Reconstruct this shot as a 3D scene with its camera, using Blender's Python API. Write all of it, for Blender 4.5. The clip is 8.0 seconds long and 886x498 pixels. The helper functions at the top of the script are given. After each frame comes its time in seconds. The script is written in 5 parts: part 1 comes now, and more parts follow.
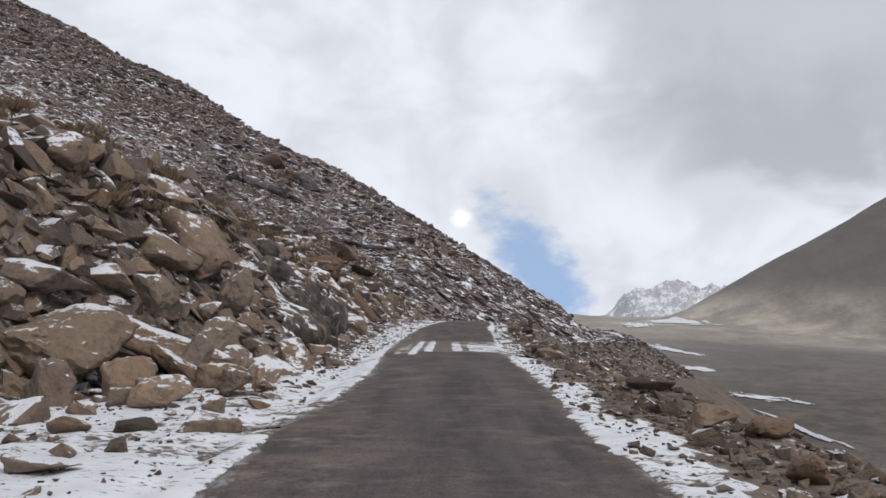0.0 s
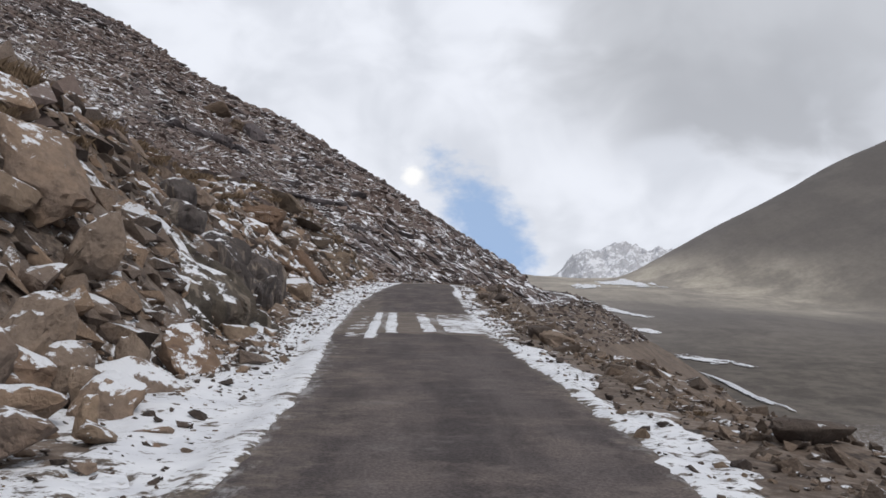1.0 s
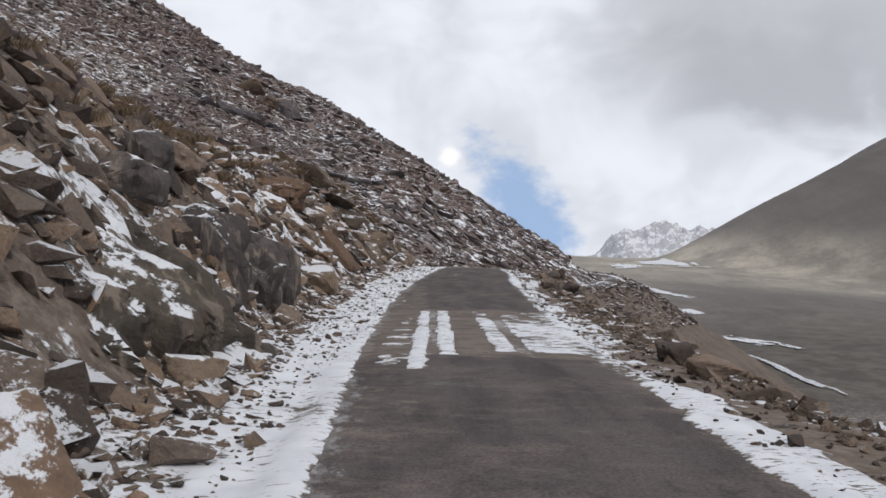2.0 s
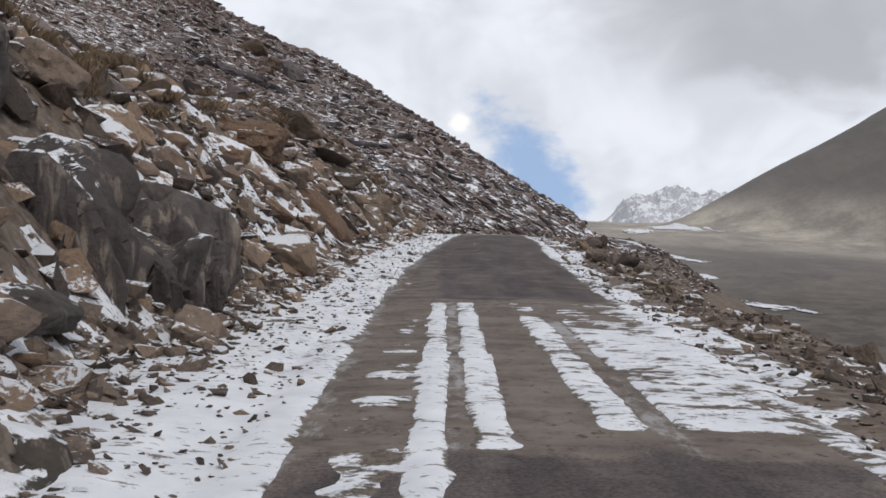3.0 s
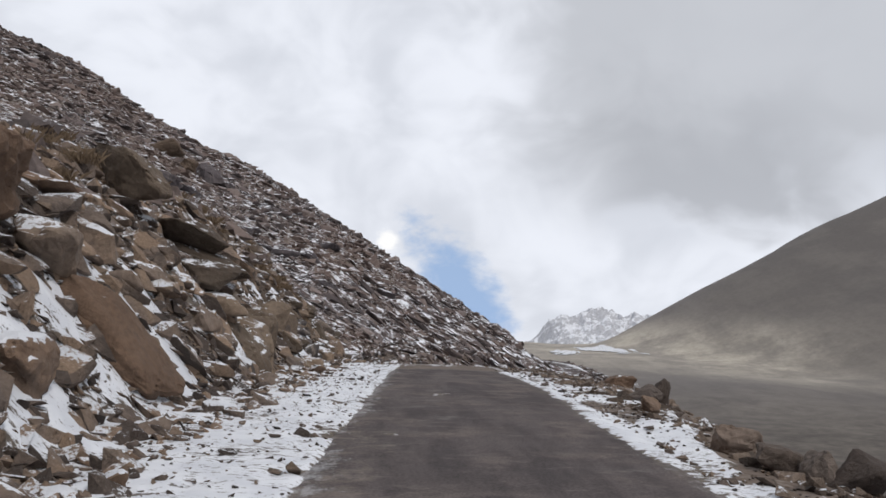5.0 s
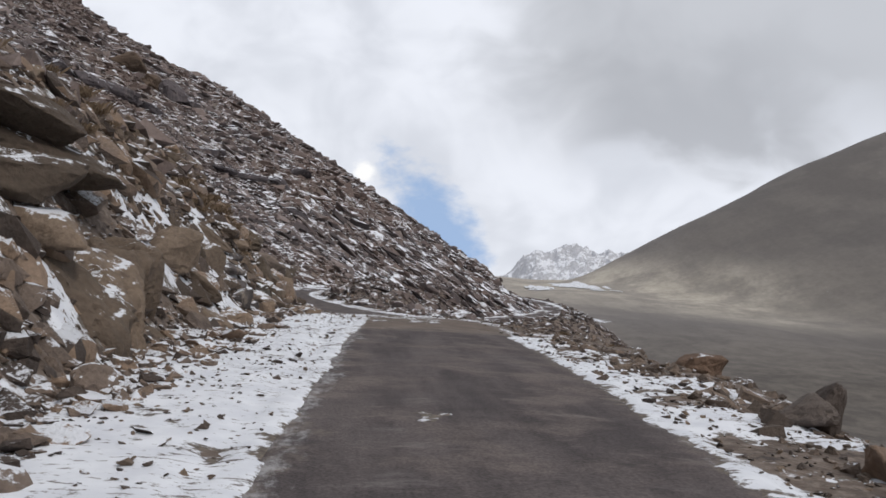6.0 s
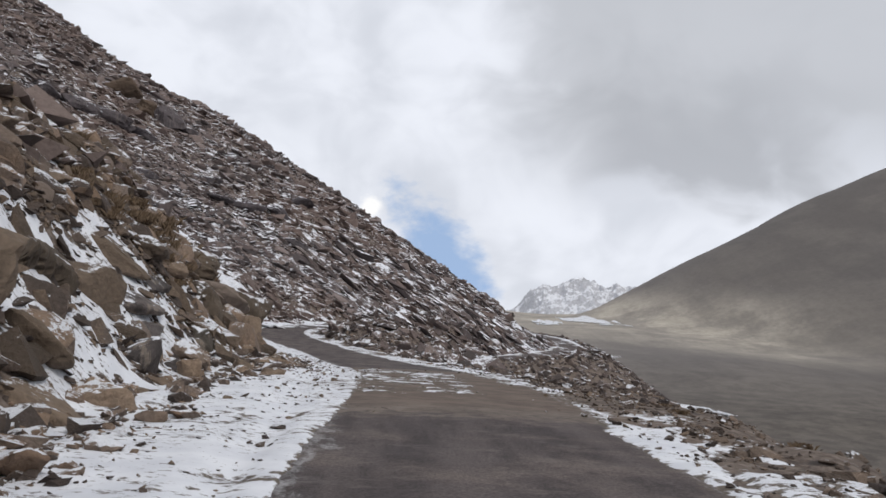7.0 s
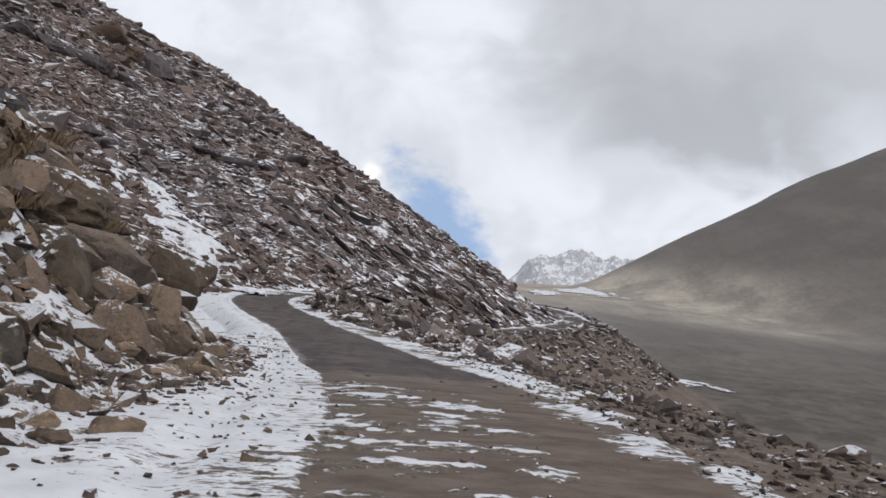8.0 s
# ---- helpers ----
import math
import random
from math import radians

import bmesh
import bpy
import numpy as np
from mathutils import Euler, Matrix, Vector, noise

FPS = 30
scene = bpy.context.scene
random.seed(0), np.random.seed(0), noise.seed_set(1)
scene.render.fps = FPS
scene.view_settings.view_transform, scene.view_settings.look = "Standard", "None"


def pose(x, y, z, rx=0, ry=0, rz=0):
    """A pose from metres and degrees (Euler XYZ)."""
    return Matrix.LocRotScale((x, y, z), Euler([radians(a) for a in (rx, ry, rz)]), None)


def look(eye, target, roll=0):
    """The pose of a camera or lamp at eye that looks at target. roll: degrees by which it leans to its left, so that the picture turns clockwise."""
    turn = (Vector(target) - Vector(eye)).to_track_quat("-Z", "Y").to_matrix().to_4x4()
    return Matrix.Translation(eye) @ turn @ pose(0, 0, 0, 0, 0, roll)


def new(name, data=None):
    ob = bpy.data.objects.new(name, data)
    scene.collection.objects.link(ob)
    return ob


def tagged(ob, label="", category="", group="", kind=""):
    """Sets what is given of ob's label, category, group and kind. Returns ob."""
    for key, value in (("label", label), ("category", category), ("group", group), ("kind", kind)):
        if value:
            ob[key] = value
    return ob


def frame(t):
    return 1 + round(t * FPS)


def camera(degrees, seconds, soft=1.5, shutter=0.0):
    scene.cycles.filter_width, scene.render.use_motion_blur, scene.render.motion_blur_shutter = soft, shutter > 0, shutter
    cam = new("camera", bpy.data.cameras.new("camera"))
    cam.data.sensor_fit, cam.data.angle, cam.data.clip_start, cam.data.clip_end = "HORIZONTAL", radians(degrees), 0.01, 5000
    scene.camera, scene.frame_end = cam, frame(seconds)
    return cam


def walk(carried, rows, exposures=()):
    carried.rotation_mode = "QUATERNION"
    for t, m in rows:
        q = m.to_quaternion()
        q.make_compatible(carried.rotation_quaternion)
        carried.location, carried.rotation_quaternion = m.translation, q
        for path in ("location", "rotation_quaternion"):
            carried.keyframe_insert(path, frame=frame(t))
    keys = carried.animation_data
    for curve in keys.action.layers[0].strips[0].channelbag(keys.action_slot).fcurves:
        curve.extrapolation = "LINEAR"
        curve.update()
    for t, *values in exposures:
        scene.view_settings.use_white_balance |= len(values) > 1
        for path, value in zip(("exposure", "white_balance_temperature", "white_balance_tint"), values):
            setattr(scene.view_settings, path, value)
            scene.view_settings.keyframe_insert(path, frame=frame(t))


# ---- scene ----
# ---- camera ----
cam = camera(52.2, 8.0, 1.6)
PATH = [
    (0, (1.336, 1.925, 1.46), (1.324, 3.922, 1.573), 0.3),
    (0.5, (1.071, 5.165, 1.517), (1.069, 7.162, 1.624), -0.3),
    (1, (0.896, 8.386, 1.57), (0.995, 10.383, 1.592), 1.4),
    (1.2, (0.872, 9.69, 1.588), (0.972, 11.687, 1.586), 1.4),
    (2.3, (0.555, 16.846, 1.553), (0.535, 18.845, 1.526), 0.5),
    (2.5, (0.558, 18.211, 1.481), (0.528, 20.211, 1.444), 0.1),
    (3, (0.493, 21.778, 1.399), (0.487, 23.776, 1.302), 0.6),
    (3.5, (0.359, 25.123, 1.348), (0.425, 27.121, 1.318), 1.1),
    (4, (0.209, 28.453, 1.28), (0.245, 30.452, 1.214), 2.2),
    (4.5, (0.187, 31.97, 1.208), (0.293, 33.966, 1.278), 3.3),
    (4.7, (0.218, 33.469, 1.264), (0.342, 35.458, 1.435), 2.4),
    (5.8, (0.562, 42.328, 1.501), (0.756, 44.318, 1.56), 2.1),
    (6, (0.689, 43.953, 1.538), (0.899, 45.942, 1.559), 3.1),
    (6.5, (0.981, 47.92, 1.489), (1.181, 49.91, 1.512), 2.8),
    (7, (1.146, 52.075, 1.441), (1.337, 54.063, 1.537), 3.0),
    (7.5, (1.295, 56.218, 1.444), (1.452, 58.211, 1.523), 3.7),
    (8, (1.477, 60.299, 1.364), (1.677, 62.289, 1.389), 4.5),
]
walk(cam, [(t, look(eye, target, roll)) for t, eye, target, roll in PATH])

# ---- sky, sun ----
def node(tree, kind, *links, operation=None):
    n = tree.nodes.new("ShaderNode" + kind)
    if operation:
        n.operation = operation
    for slot, value in enumerate(links):
        if value is None:
            continue
        if isinstance(value, bpy.types.NodeSocket):
            tree.links.new(value, n.inputs[slot])
        else:
            n.inputs[slot].default_value = value
    return n


def sums(tree, op, a, b=None, c=None, clamp=False):
    n = node(tree, "Math", a, b, c, operation=op)
    n.use_clamp = clamp
    return n.outputs[0]


def ramp(tree, value, low, high, to_low=0.0, to_high=1.0):
    n = node(tree, "MapRange", value, low, high, to_low, to_high)
    n.interpolation_type = "SMOOTHSTEP"
    return n.outputs[0]


def mixed(tree, fac, a, b, blend="MIX"):
    n = tree.nodes.new("ShaderNodeMix")
    n.data_type, n.blend_type = "RGBA", blend
    for slot, value in ((0, fac), (6, a), (7, b)):
        if isinstance(value, bpy.types.NodeSocket):
            tree.links.new(value, n.inputs[slot])
        else:
            n.inputs[slot].default_value = value if slot == 0 else (*value, 1)
    return n.outputs[2]


def noise_at(tree, vector, scale, detail=4.0, rough=0.55, out=0):
    n = node(tree, "TexNoise")
    n.inputs["Scale"].default_value, n.inputs["Detail"].default_value = scale, detail
    n.inputs["Roughness"].default_value = rough
    tree.links.new(vector, n.inputs["Vector"])
    return n.outputs[out]


SUN_EL, SUN_AZ = 48.0, 150.0      # degrees up, and clockwise from +y
world = bpy.data.worlds.new("cloudy_sky")
world.use_nodes = True
scene.world = world
wt = world.node_tree
direction = node(wt, "TexCoord").outputs["Generated"]
part_xyz = node(wt, "SeparateXYZ", direction)
az = sums(wt, "MULTIPLY", sums(wt, "ARCTAN2", part_xyz.outputs[0], part_xyz.outputs[1]), 57.296)
el = sums(wt, "MULTIPLY", sums(wt, "ARCSINE", part_xyz.outputs[2]), 57.296)
flat = node(wt, "CombineXYZ", sums(wt, "MULTIPLY", az, 0.1), sums(wt, "MULTIPLY", el, 0.16), 0.0).outputs[0]
lifted = node(wt, "VectorMath", direction, (0.0, 0.0, 0.55), operation="ADD").outputs[0]
sky = node(wt, "TexSky")
sky.sky_type, sky.sun_disc, sky.altitude = "NISHITA", False, 4000.0
sky.sun_elevation, sky.sun_rotation = radians(SUN_EL), radians(SUN_AZ)
wt.links.new(node(wt, "VectorMath", lifted, operation="NORMALIZE").outputs[0], sky.inputs[0])
blue = node(wt, "VectorMath", sky.outputs[0], operation="SCALE")
blue.inputs["Scale"].default_value = 0.26
# the gap in the clouds: a leaning tear with frayed edges, widening upwards into thin haze
fray = sums(wt, "SUBTRACT", noise_at(wt, flat, 3.5, 5.0, 0.6), 0.5)
fray2 = sums(wt, "SUBTRACT", noise_at(wt, flat, 9.0, 4.0, 0.6), 0.5)
dx, dy = sums(wt, "SUBTRACT", az, 5.9), sums(wt, "SUBTRACT", el, 1.9)
along = sums(wt, "ADD", sums(wt, "MULTIPLY", dx, 0.60), sums(wt, "MULTIPLY", dy, -0.80))
across = sums(wt, "ADD", sums(wt, "MULTIPLY", dx, 0.80), sums(wt, "MULTIPLY", dy, 0.60))
along = sums(wt, "DIVIDE", along, 5.4)
across = sums(wt, "DIVIDE", across, 1.9)
reach = sums(wt, "SQRT", sums(wt, "ADD", sums(wt, "MULTIPLY", along, along), sums(wt, "MULTIPLY", across, across)))
reach = sums(wt, "ADD", sums(wt, "ADD", reach, sums(wt, "MULTIPLY", fray, 1.7)), sums(wt, "MULTIPLY", fray2, 0.5))
cover = ramp(wt, reach, 0.45, 1.3)
# cloud: white billows, a heavy grey bank with a clear lower rim over the right-hand mountain
even = node(wt, "CombineXYZ", sums(wt, "MULTIPLY", az, 0.1), sums(wt, "MULTIPLY", el, 0.125), 0.0).outputs[0]
bend = noise_at(wt, even, 0.8, 2.0, 0.5, 1)
even = node(wt, "VectorMath", even, node(wt, "VectorMath", bend, (0.9, 0.9, 0.0), operation="MULTIPLY").outputs[0], operation="ADD").outputs[0]
billow = sums(wt, "SUBTRACT", noise_at(wt, even, 1.3, 3.0, 0.5), 0.5)
billow2 = sums(wt, "SUBTRACT", noise_at(wt, even, 3.0, 4.0, 0.5), 0.5)
swirl = sums(wt, "ADD", billow, sums(wt, "MULTIPLY", billow2, 0.4))


rough_el, rough_az = sums(wt, "ADD", el, sums(wt, "MULTIPLY", swirl, 9.0)), sums(wt, "ADD", az, sums(wt, "MULTIPLY", swirl, -16.0))
soft = ramp(wt, swirl, -0.22, 0.16)
white = mixed(wt, soft, (0.68, 0.71, 0.78), (0.85, 0.88, 0.955))
bank_of = sums(wt, "MULTIPLY", ramp(wt, rough_el, 6.0, 12.0), ramp(wt, rough_az, 3.0, 15.0))
white = mixed(wt, sums(wt, "MULTIPLY", bank_of, 0.9), white, (0.545, 0.565, 0.61))
core = sums(wt, "MULTIPLY", sums(wt, "MULTIPLY", ramp(wt, rough_el, 5.2, 8.2), ramp(wt, rough_el, 17.0, 9.0)), sums(wt, "MULTIPLY", ramp(wt, rough_az, 9.0, 19.0), ramp(wt, rough_az, 33.0, 24.0)))
white = mixed(wt, sums(wt, "MULTIPLY", core, 0.8), white, (0.425, 0.442, 0.482))
white = mixed(wt, ramp(wt, el, 17.0, 34.0), white, mixed(wt, soft, (0.46, 0.475, 0.515), (0.58, 0.60, 0.645)))
puff_x, puff_y = sums(wt, "SUBTRACT", az, 0.75), sums(wt, "SUBTRACT", el, 5.2)
puff = sums(wt, "SQRT", sums(wt, "ADD", sums(wt, "MULTIPLY", puff_x, puff_x), sums(wt, "MULTIPLY", puff_y, puff_y)))
white = mixed(wt, ramp(wt, sums(wt, "ADD", puff, sums(wt, "MULTIPLY", fray2, 0.8)), 0.85, 0.4), white, (1.0, 1.0, 1.0))
haze = mixed(wt, 0.42, blue.outputs[0], (0.60, 0.76, 0.95))
seen_sky = mixed(wt, cover, haze, white)
wt.links.new(seen_sky, wt.nodes["Background"].inputs[0])
wt.nodes["Background"].inputs[1].default_value = 1.0

sun = new("sun", bpy.data.lights.new("sun", "SUN"))
sun.data.energy, sun.data.angle, sun.data.color = 1.6, radians(14), (1.0, 0.95, 0.90)
sun.matrix_basis = look((0, 0, 0), (-math.sin(radians(SUN_AZ)) * math.cos(radians(SUN_EL)), -math.cos(radians(SUN_AZ)) * math.cos(radians(SUN_EL)), -math.sin(radians(SUN_EL))))

# ---- materials ----
def material(name):
    m = bpy.data.materials.new(name)
    m.use_nodes = True
    tree = m.node_tree
    return m, tree, tree.nodes["Principled BSDF"], node(tree, "NewGeometry")


def finish(tree, shader, colour, rough, height=None, strength=0.5, depth=0.05):
    tree.links.new(colour, shader.inputs["Base Color"])
    if isinstance(rough, float):
        shader.inputs["Roughness"].default_value = rough
    else:
        tree.links.new(rough, shader.inputs["Roughness"])
    shader.inputs["Specular IOR Level"].default_value = 0.3
    if height is not None:
        b = node(tree, "Bump")
        b.inputs["Strength"].default_value, b.inputs["Distance"].default_value = strength, depth
        tree.links.new(height, b.inputs["Height"])
        tree.links.new(b.outputs[0], shader.inputs["Normal"])


def purplish(tree, colour, cast=(1.025, 0.984, 0.997)):
    """The local rock and its dust lean to purple-brown."""
    return mixed(tree, 1.0, colour, cast, "MULTIPLY")


def stored(tree, name):
    n = node(tree, "Attribute")
    n.attribute_name = name
    return n.outputs["Fac"]


def rock_material(name, tones, snow=0.5, patch=1.6, fine=9.0, spread=1.0, island=True, stains=0.55, earth=0.0, streaks=0.0, wide=1.5, cast=(1.07, 0.98, 0.962)):
    """Granite in three tones, varied stone by stone, with a dusting of snow that lies on what faces up."""
    m, tree, shader, geo = material(name)
    place = geo.outputs["Position"]
    chance = geo.outputs["Random Per Island"] if island else node(tree, "ObjectInfo").outputs["Random"]
    grain = noise_at(tree, place, fine * 2.2, 7.0, 0.68)
    blotch = noise_at(tree, place, fine * 0.25, 4.0, 0.6)
    pick = sums(tree, "ADD", sums(tree, "MULTIPLY", chance, spread), sums(tree, "MULTIPLY", sums(tree, "SUBTRACT", blotch, 0.5), 0.9))
    a = mixed(tree, ramp(tree, pick, 0.15, 0.5), tones[0], tones[1])
    b = mixed(tree, ramp(tree, pick, 0.5, 0.95), a, tones[2])
    tint = mixed(tree, 1.0, b, node(tree, "CombineColor", *[ramp(tree, grain, 0.25, 0.75, 0.76, 1.2)] * 3).outputs[0], "MULTIPLY")
    # rusty and dark lichen stains
    stain = ramp(tree, noise_at(tree, place, fine * 0.6, 5.0, 0.7), 0.56, 0.68)
    tint = mixed(tree, sums(tree, "MULTIPLY", stain, stains), tint, (0.07, 0.055, 0.045))
    if streaks:     # water stains running down the face
        runs = noise_at(tree, node(tree, "VectorMath", place, (3.6, 3.6, 0.32), operation="MULTIPLY").outputs[0], 1.0, 5.0, 0.65)
        tint = mixed(tree, sums(tree, "MULTIPLY", ramp(tree, runs, 0.53, 0.64), streaks), tint, (0.036, 0.033, 0.032))
        tint = mixed(tree, sums(tree, "MULTIPLY", ramp(tree, runs, 0.46, 0.36), streaks * 0.8), tint, (0.225, 0.205, 0.172))
    if earth:       # whole stretches of the slope run browner or greyer
        tint = mixed(tree, sums(tree, "MULTIPLY", ramp(tree, noise_at(tree, place, 0.055, 4.0, 0.6), 0.42, 0.62), earth), tint, (0.128, 0.095, 0.075))
        tint = mixed(tree, sums(tree, "MULTIPLY", ramp(tree, noise_at(tree, place, 0.08, 3.0, 0.6), 0.58, 0.70), earth), tint, (0.058, 0.052, 0.052))
    up = node(tree, "SeparateXYZ", geo.outputs["Normal"]).outputs[2]
    drift = sums(tree, "ADD", sums(tree, "MULTIPLY", sums(tree, "SUBTRACT", noise_at(tree, place, patch, 3.0, 0.6), 0.5), wide),
                 sums(tree, "MULTIPLY", sums(tree, "SUBTRACT", noise_at(tree, place, fine * 1.8, 7.0, 0.72), 0.5), 1.25))
    lies = ramp(tree, sums(tree, "ADD", up, drift), 1.02 - 0.25 * snow, 1.12 - 0.25 * snow)
    colour = mixed(tree, lies, purplish(tree, tint, cast), (0.70, 0.72, 0.765))
    rough = ramp(tree, lies, 0.0, 1.0, 0.78, 0.6)
    cracks = ramp(tree, sums(tree, "ABSOLUTE", sums(tree, "SUBTRACT", noise_at(tree, place, fine * 0.5, 3.0, 0.55), 0.5), 0.0), 0.0, 0.02, -0.1, 0.0)
    bumps = sums(tree, "ADD", sums(tree, "ADD", grain, cracks), sums(tree, "MULTIPLY", noise_at(tree, place, fine * 0.7, 6.0, 0.65), 2.2))
    finish(tree, shader, colour, rough, bumps, 0.8, 0.045)
    return m


BROWN, GREY, TAN, DARK = (0.165, 0.120, 0.085), (0.165, 0.139, 0.116), (0.240, 0.186, 0.135), (0.070, 0.059, 0.051)
RUST = (0.074, 0.050, 0.035)
boulder_mat = rock_material("granite_boulder", (BROWN, GREY, TAN), 1.0, 1.1, 5.0, island=False)
stone_mat = rock_material("loose_stone", (DARK, GREY, TAN), 0.7, 2.0, 12.0)
rust_mat = rock_material("rusty_granite", (RUST, (0.100, 0.068, 0.047), (0.130, 0.091, 0.063)), 0.0, 1.0, 5.0, island=False)
outcrop_mat = rock_material("dark_outcrop", ((0.058, 0.054, 0.053), (0.095, 0.088, 0.085), (0.145, 0.133, 0.121)), 0.6, 0.8, 3.0, 0.5, island=False, streaks=0.85)
pale_mat = rock_material("pale_granite", ((0.185, 0.150, 0.112), (0.180, 0.151, 0.122), (0.245, 0.196, 0.143)), 0.7, 0.9, 5.0, island=False)
LILAC = (1.02, 0.975, 1.03)
scree_mat = rock_material("hillside_scree", ((0.050, 0.043, 0.041), (0.115, 0.095, 0.085), (0.196, 0.166, 0.146)), 0.45, 0.16, 3.2, earth=0.7, wide=1.25, cast=LILAC)
bare_mat = rock_material("bare_granite", (BROWN, GREY, (0.235, 0.185, 0.13)), -1.0, 1.0, 5.0, island=False)
dark_bare_mat = rock_material("bare_dark_rock", ((0.06, 0.051, 0.045), (0.09, 0.076, 0.064), (0.12, 0.10, 0.083)), -1.0, 1.0, 5.0, island=False)
grey_mat = rock_material("bare_grey_rock", ((0.10, 0.088, 0.078), (0.145, 0.127, 0.110), (0.185, 0.16, 0.135)), -1.0, 1.0, 5.0, island=False)
grit_mat = rock_material("verge_grit", ((0.050, 0.042, 0.037), (0.095, 0.080, 0.068), (0.180, 0.145, 0.108)), -0.2, 2.0, 12.0)
UMBER = ((0.072, 0.059, 0.045), (0.118, 0.096, 0.072), (0.172, 0.141, 0.106))
umber_mat = rock_material("umber_granite", UMBER, 0.35, 1.0, 5.0, island=False)
umber_stone_mat = rock_material("umber_stone", UMBER, 0.4, 2.0, 12.0)
tan_mat = rock_material("tan_outcrop", ((0.070, 0.058, 0.043), (0.110, 0.091, 0.067), (0.150, 0.124, 0.090)), 0.5, 0.9, 4.0, 0.5, island=False, streaks=0.3)
shoulder_mat = rock_material("shoulder_stone", ((0.082, 0.068, 0.055), (0.135, 0.112, 0.090), (0.200, 0.166, 0.132)), 0.1, 2.0, 10.0)
spur_mat = rock_material("dark_spur_stone", ((0.055, 0.047, 0.042), (0.100, 0.083, 0.071), (0.165, 0.137, 0.113)), 0.3, 0.9, 7.0, cast=LILAC)
bedded_mat = rock_material("bedded_slabs", ((0.060, 0.052, 0.050), (0.105, 0.088, 0.080), (0.160, 0.135, 0.118)), 0.8, 0.3, 2.0, cast=LILAC)
olive_mat = rock_material("olive_outcrop", ((0.052, 0.048, 0.040), (0.084, 0.076, 0.062), (0.130, 0.116, 0.092)), 0.85, 0.8, 3.0, 0.5, island=False, streaks=0.8)


def ground_material():
    m, tree, shader, geo = material("mountain_ground")
    place = geo.outputs["Position"]
    xyz = node(tree, "SeparateXYZ", place)
    big = noise_at(tree, place, 0.012, 5.0, 0.6)
    mid = noise_at(tree, place, 0.25, 5.0, 0.6)
    fine = noise_at(tree, place, 6.0, 6.0, 0.7)
    pebbles = node(tree, "TexVoronoi")
    pebbles.inputs["Scale"].default_value = 9.0
    tree.links.new(place, pebbles.inputs["Vector"])
    soil = mixed(tree, ramp(tree, mid, 0.35, 0.65), (0.090, 0.072, 0.059), (0.155, 0.125, 0.100))
    stones = mixed(tree, ramp(tree, fine, 0.42, 0.68), soil, (0.20, 0.172, 0.145))
    stones = mixed(tree, ramp(tree, noise_at(tree, place, 2.4, 7.0, 0.75), 0.54, 0.64), stones, (0.048, 0.040, 0.036))
    # distant ground is greyer and paler: haze put into its base colour
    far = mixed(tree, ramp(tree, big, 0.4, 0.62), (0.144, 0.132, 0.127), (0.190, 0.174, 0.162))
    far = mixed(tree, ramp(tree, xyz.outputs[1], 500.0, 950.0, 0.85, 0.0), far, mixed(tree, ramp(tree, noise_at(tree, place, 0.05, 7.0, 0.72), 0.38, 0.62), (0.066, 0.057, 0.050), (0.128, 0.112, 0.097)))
    # the strip of sun along the valley foot, painted as pale tan ground
    sunlit_band = stored(tree, "sunlit_band")
    far = mixed(tree, sums(tree, "MULTIPLY", sunlit_band, ramp(tree, noise_at(tree, place, 0.014, 7.0, 0.68), 0.36, 0.62, 0.35, 1.0)), far, (0.47, 0.43, 0.365))
    gullies = noise_at(tree, node(tree, "VectorMath", place, (0.05, 0.012, 0.02), operation="MULTIPLY").outputs[0], 1.0, 6.0, 0.7)
    far = mixed(tree, 1.0, far, node(tree, "CombineColor", *[ramp(tree, gullies, 0.3, 0.7, 0.93, 1.07)] * 3).outputs[0], "MULTIPLY")
    far = mixed(tree, 1.0, far, node(tree, "CombineColor", *[ramp(tree, noise_at(tree, place, 0.16, 6.0, 0.75), 0.3, 0.7, 0.90, 1.10)] * 3).outputs[0], "MULTIPLY")
    # cloud shade over the near side of the mountain across the valley, painted dark
    shaded_flank = ramp(tree, sums(tree, "ADD", xyz.outputs[0], sums(tree, "MULTIPLY", sums(tree, "SUBTRACT", noise_at(tree, place, 0.006, 5.0, 0.65), 0.5), 500.0)), 330.0, 620.0)
    far = mixed(tree, sums(tree, "MULTIPLY", shaded_flank, 0.5), far, (0.088, 0.079, 0.073))
    flecks = ramp(tree, noise_at(tree, place, 0.11, 5.0, 0.75), 0.68, 0.76)
    far = mixed(tree, sums(tree, "MULTIPLY", flecks, 0.5), far, (0.42, 0.41, 0.40))
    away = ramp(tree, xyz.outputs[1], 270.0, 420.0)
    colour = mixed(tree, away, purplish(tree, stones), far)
    up = node(tree, "SeparateXYZ", geo.outputs["Normal"]).outputs[2]
    snow = stored(tree, "snow")
    near_snow = ramp(tree, sums(tree, "ADD", sums(tree, "ADD", snow, sums(tree, "MULTIPLY", sums(tree, "SUBTRACT", up, 0.8), 0.35)),
                     sums(tree, "ADD", sums(tree, "MULTIPLY", noise_at(tree, place, 0.5, 4.0, 0.6), 0.6), sums(tree, "MULTIPLY", noise_at(tree, place, 5.0, 5.0, 0.7), 0.45))), 0.60, 0.66)
    near_snow = sums(tree, "MULTIPLY", near_snow, sums(tree, "SUBTRACT", 1.0, away))
    colour = mixed(tree, near_snow, colour, (0.68, 0.70, 0.745))
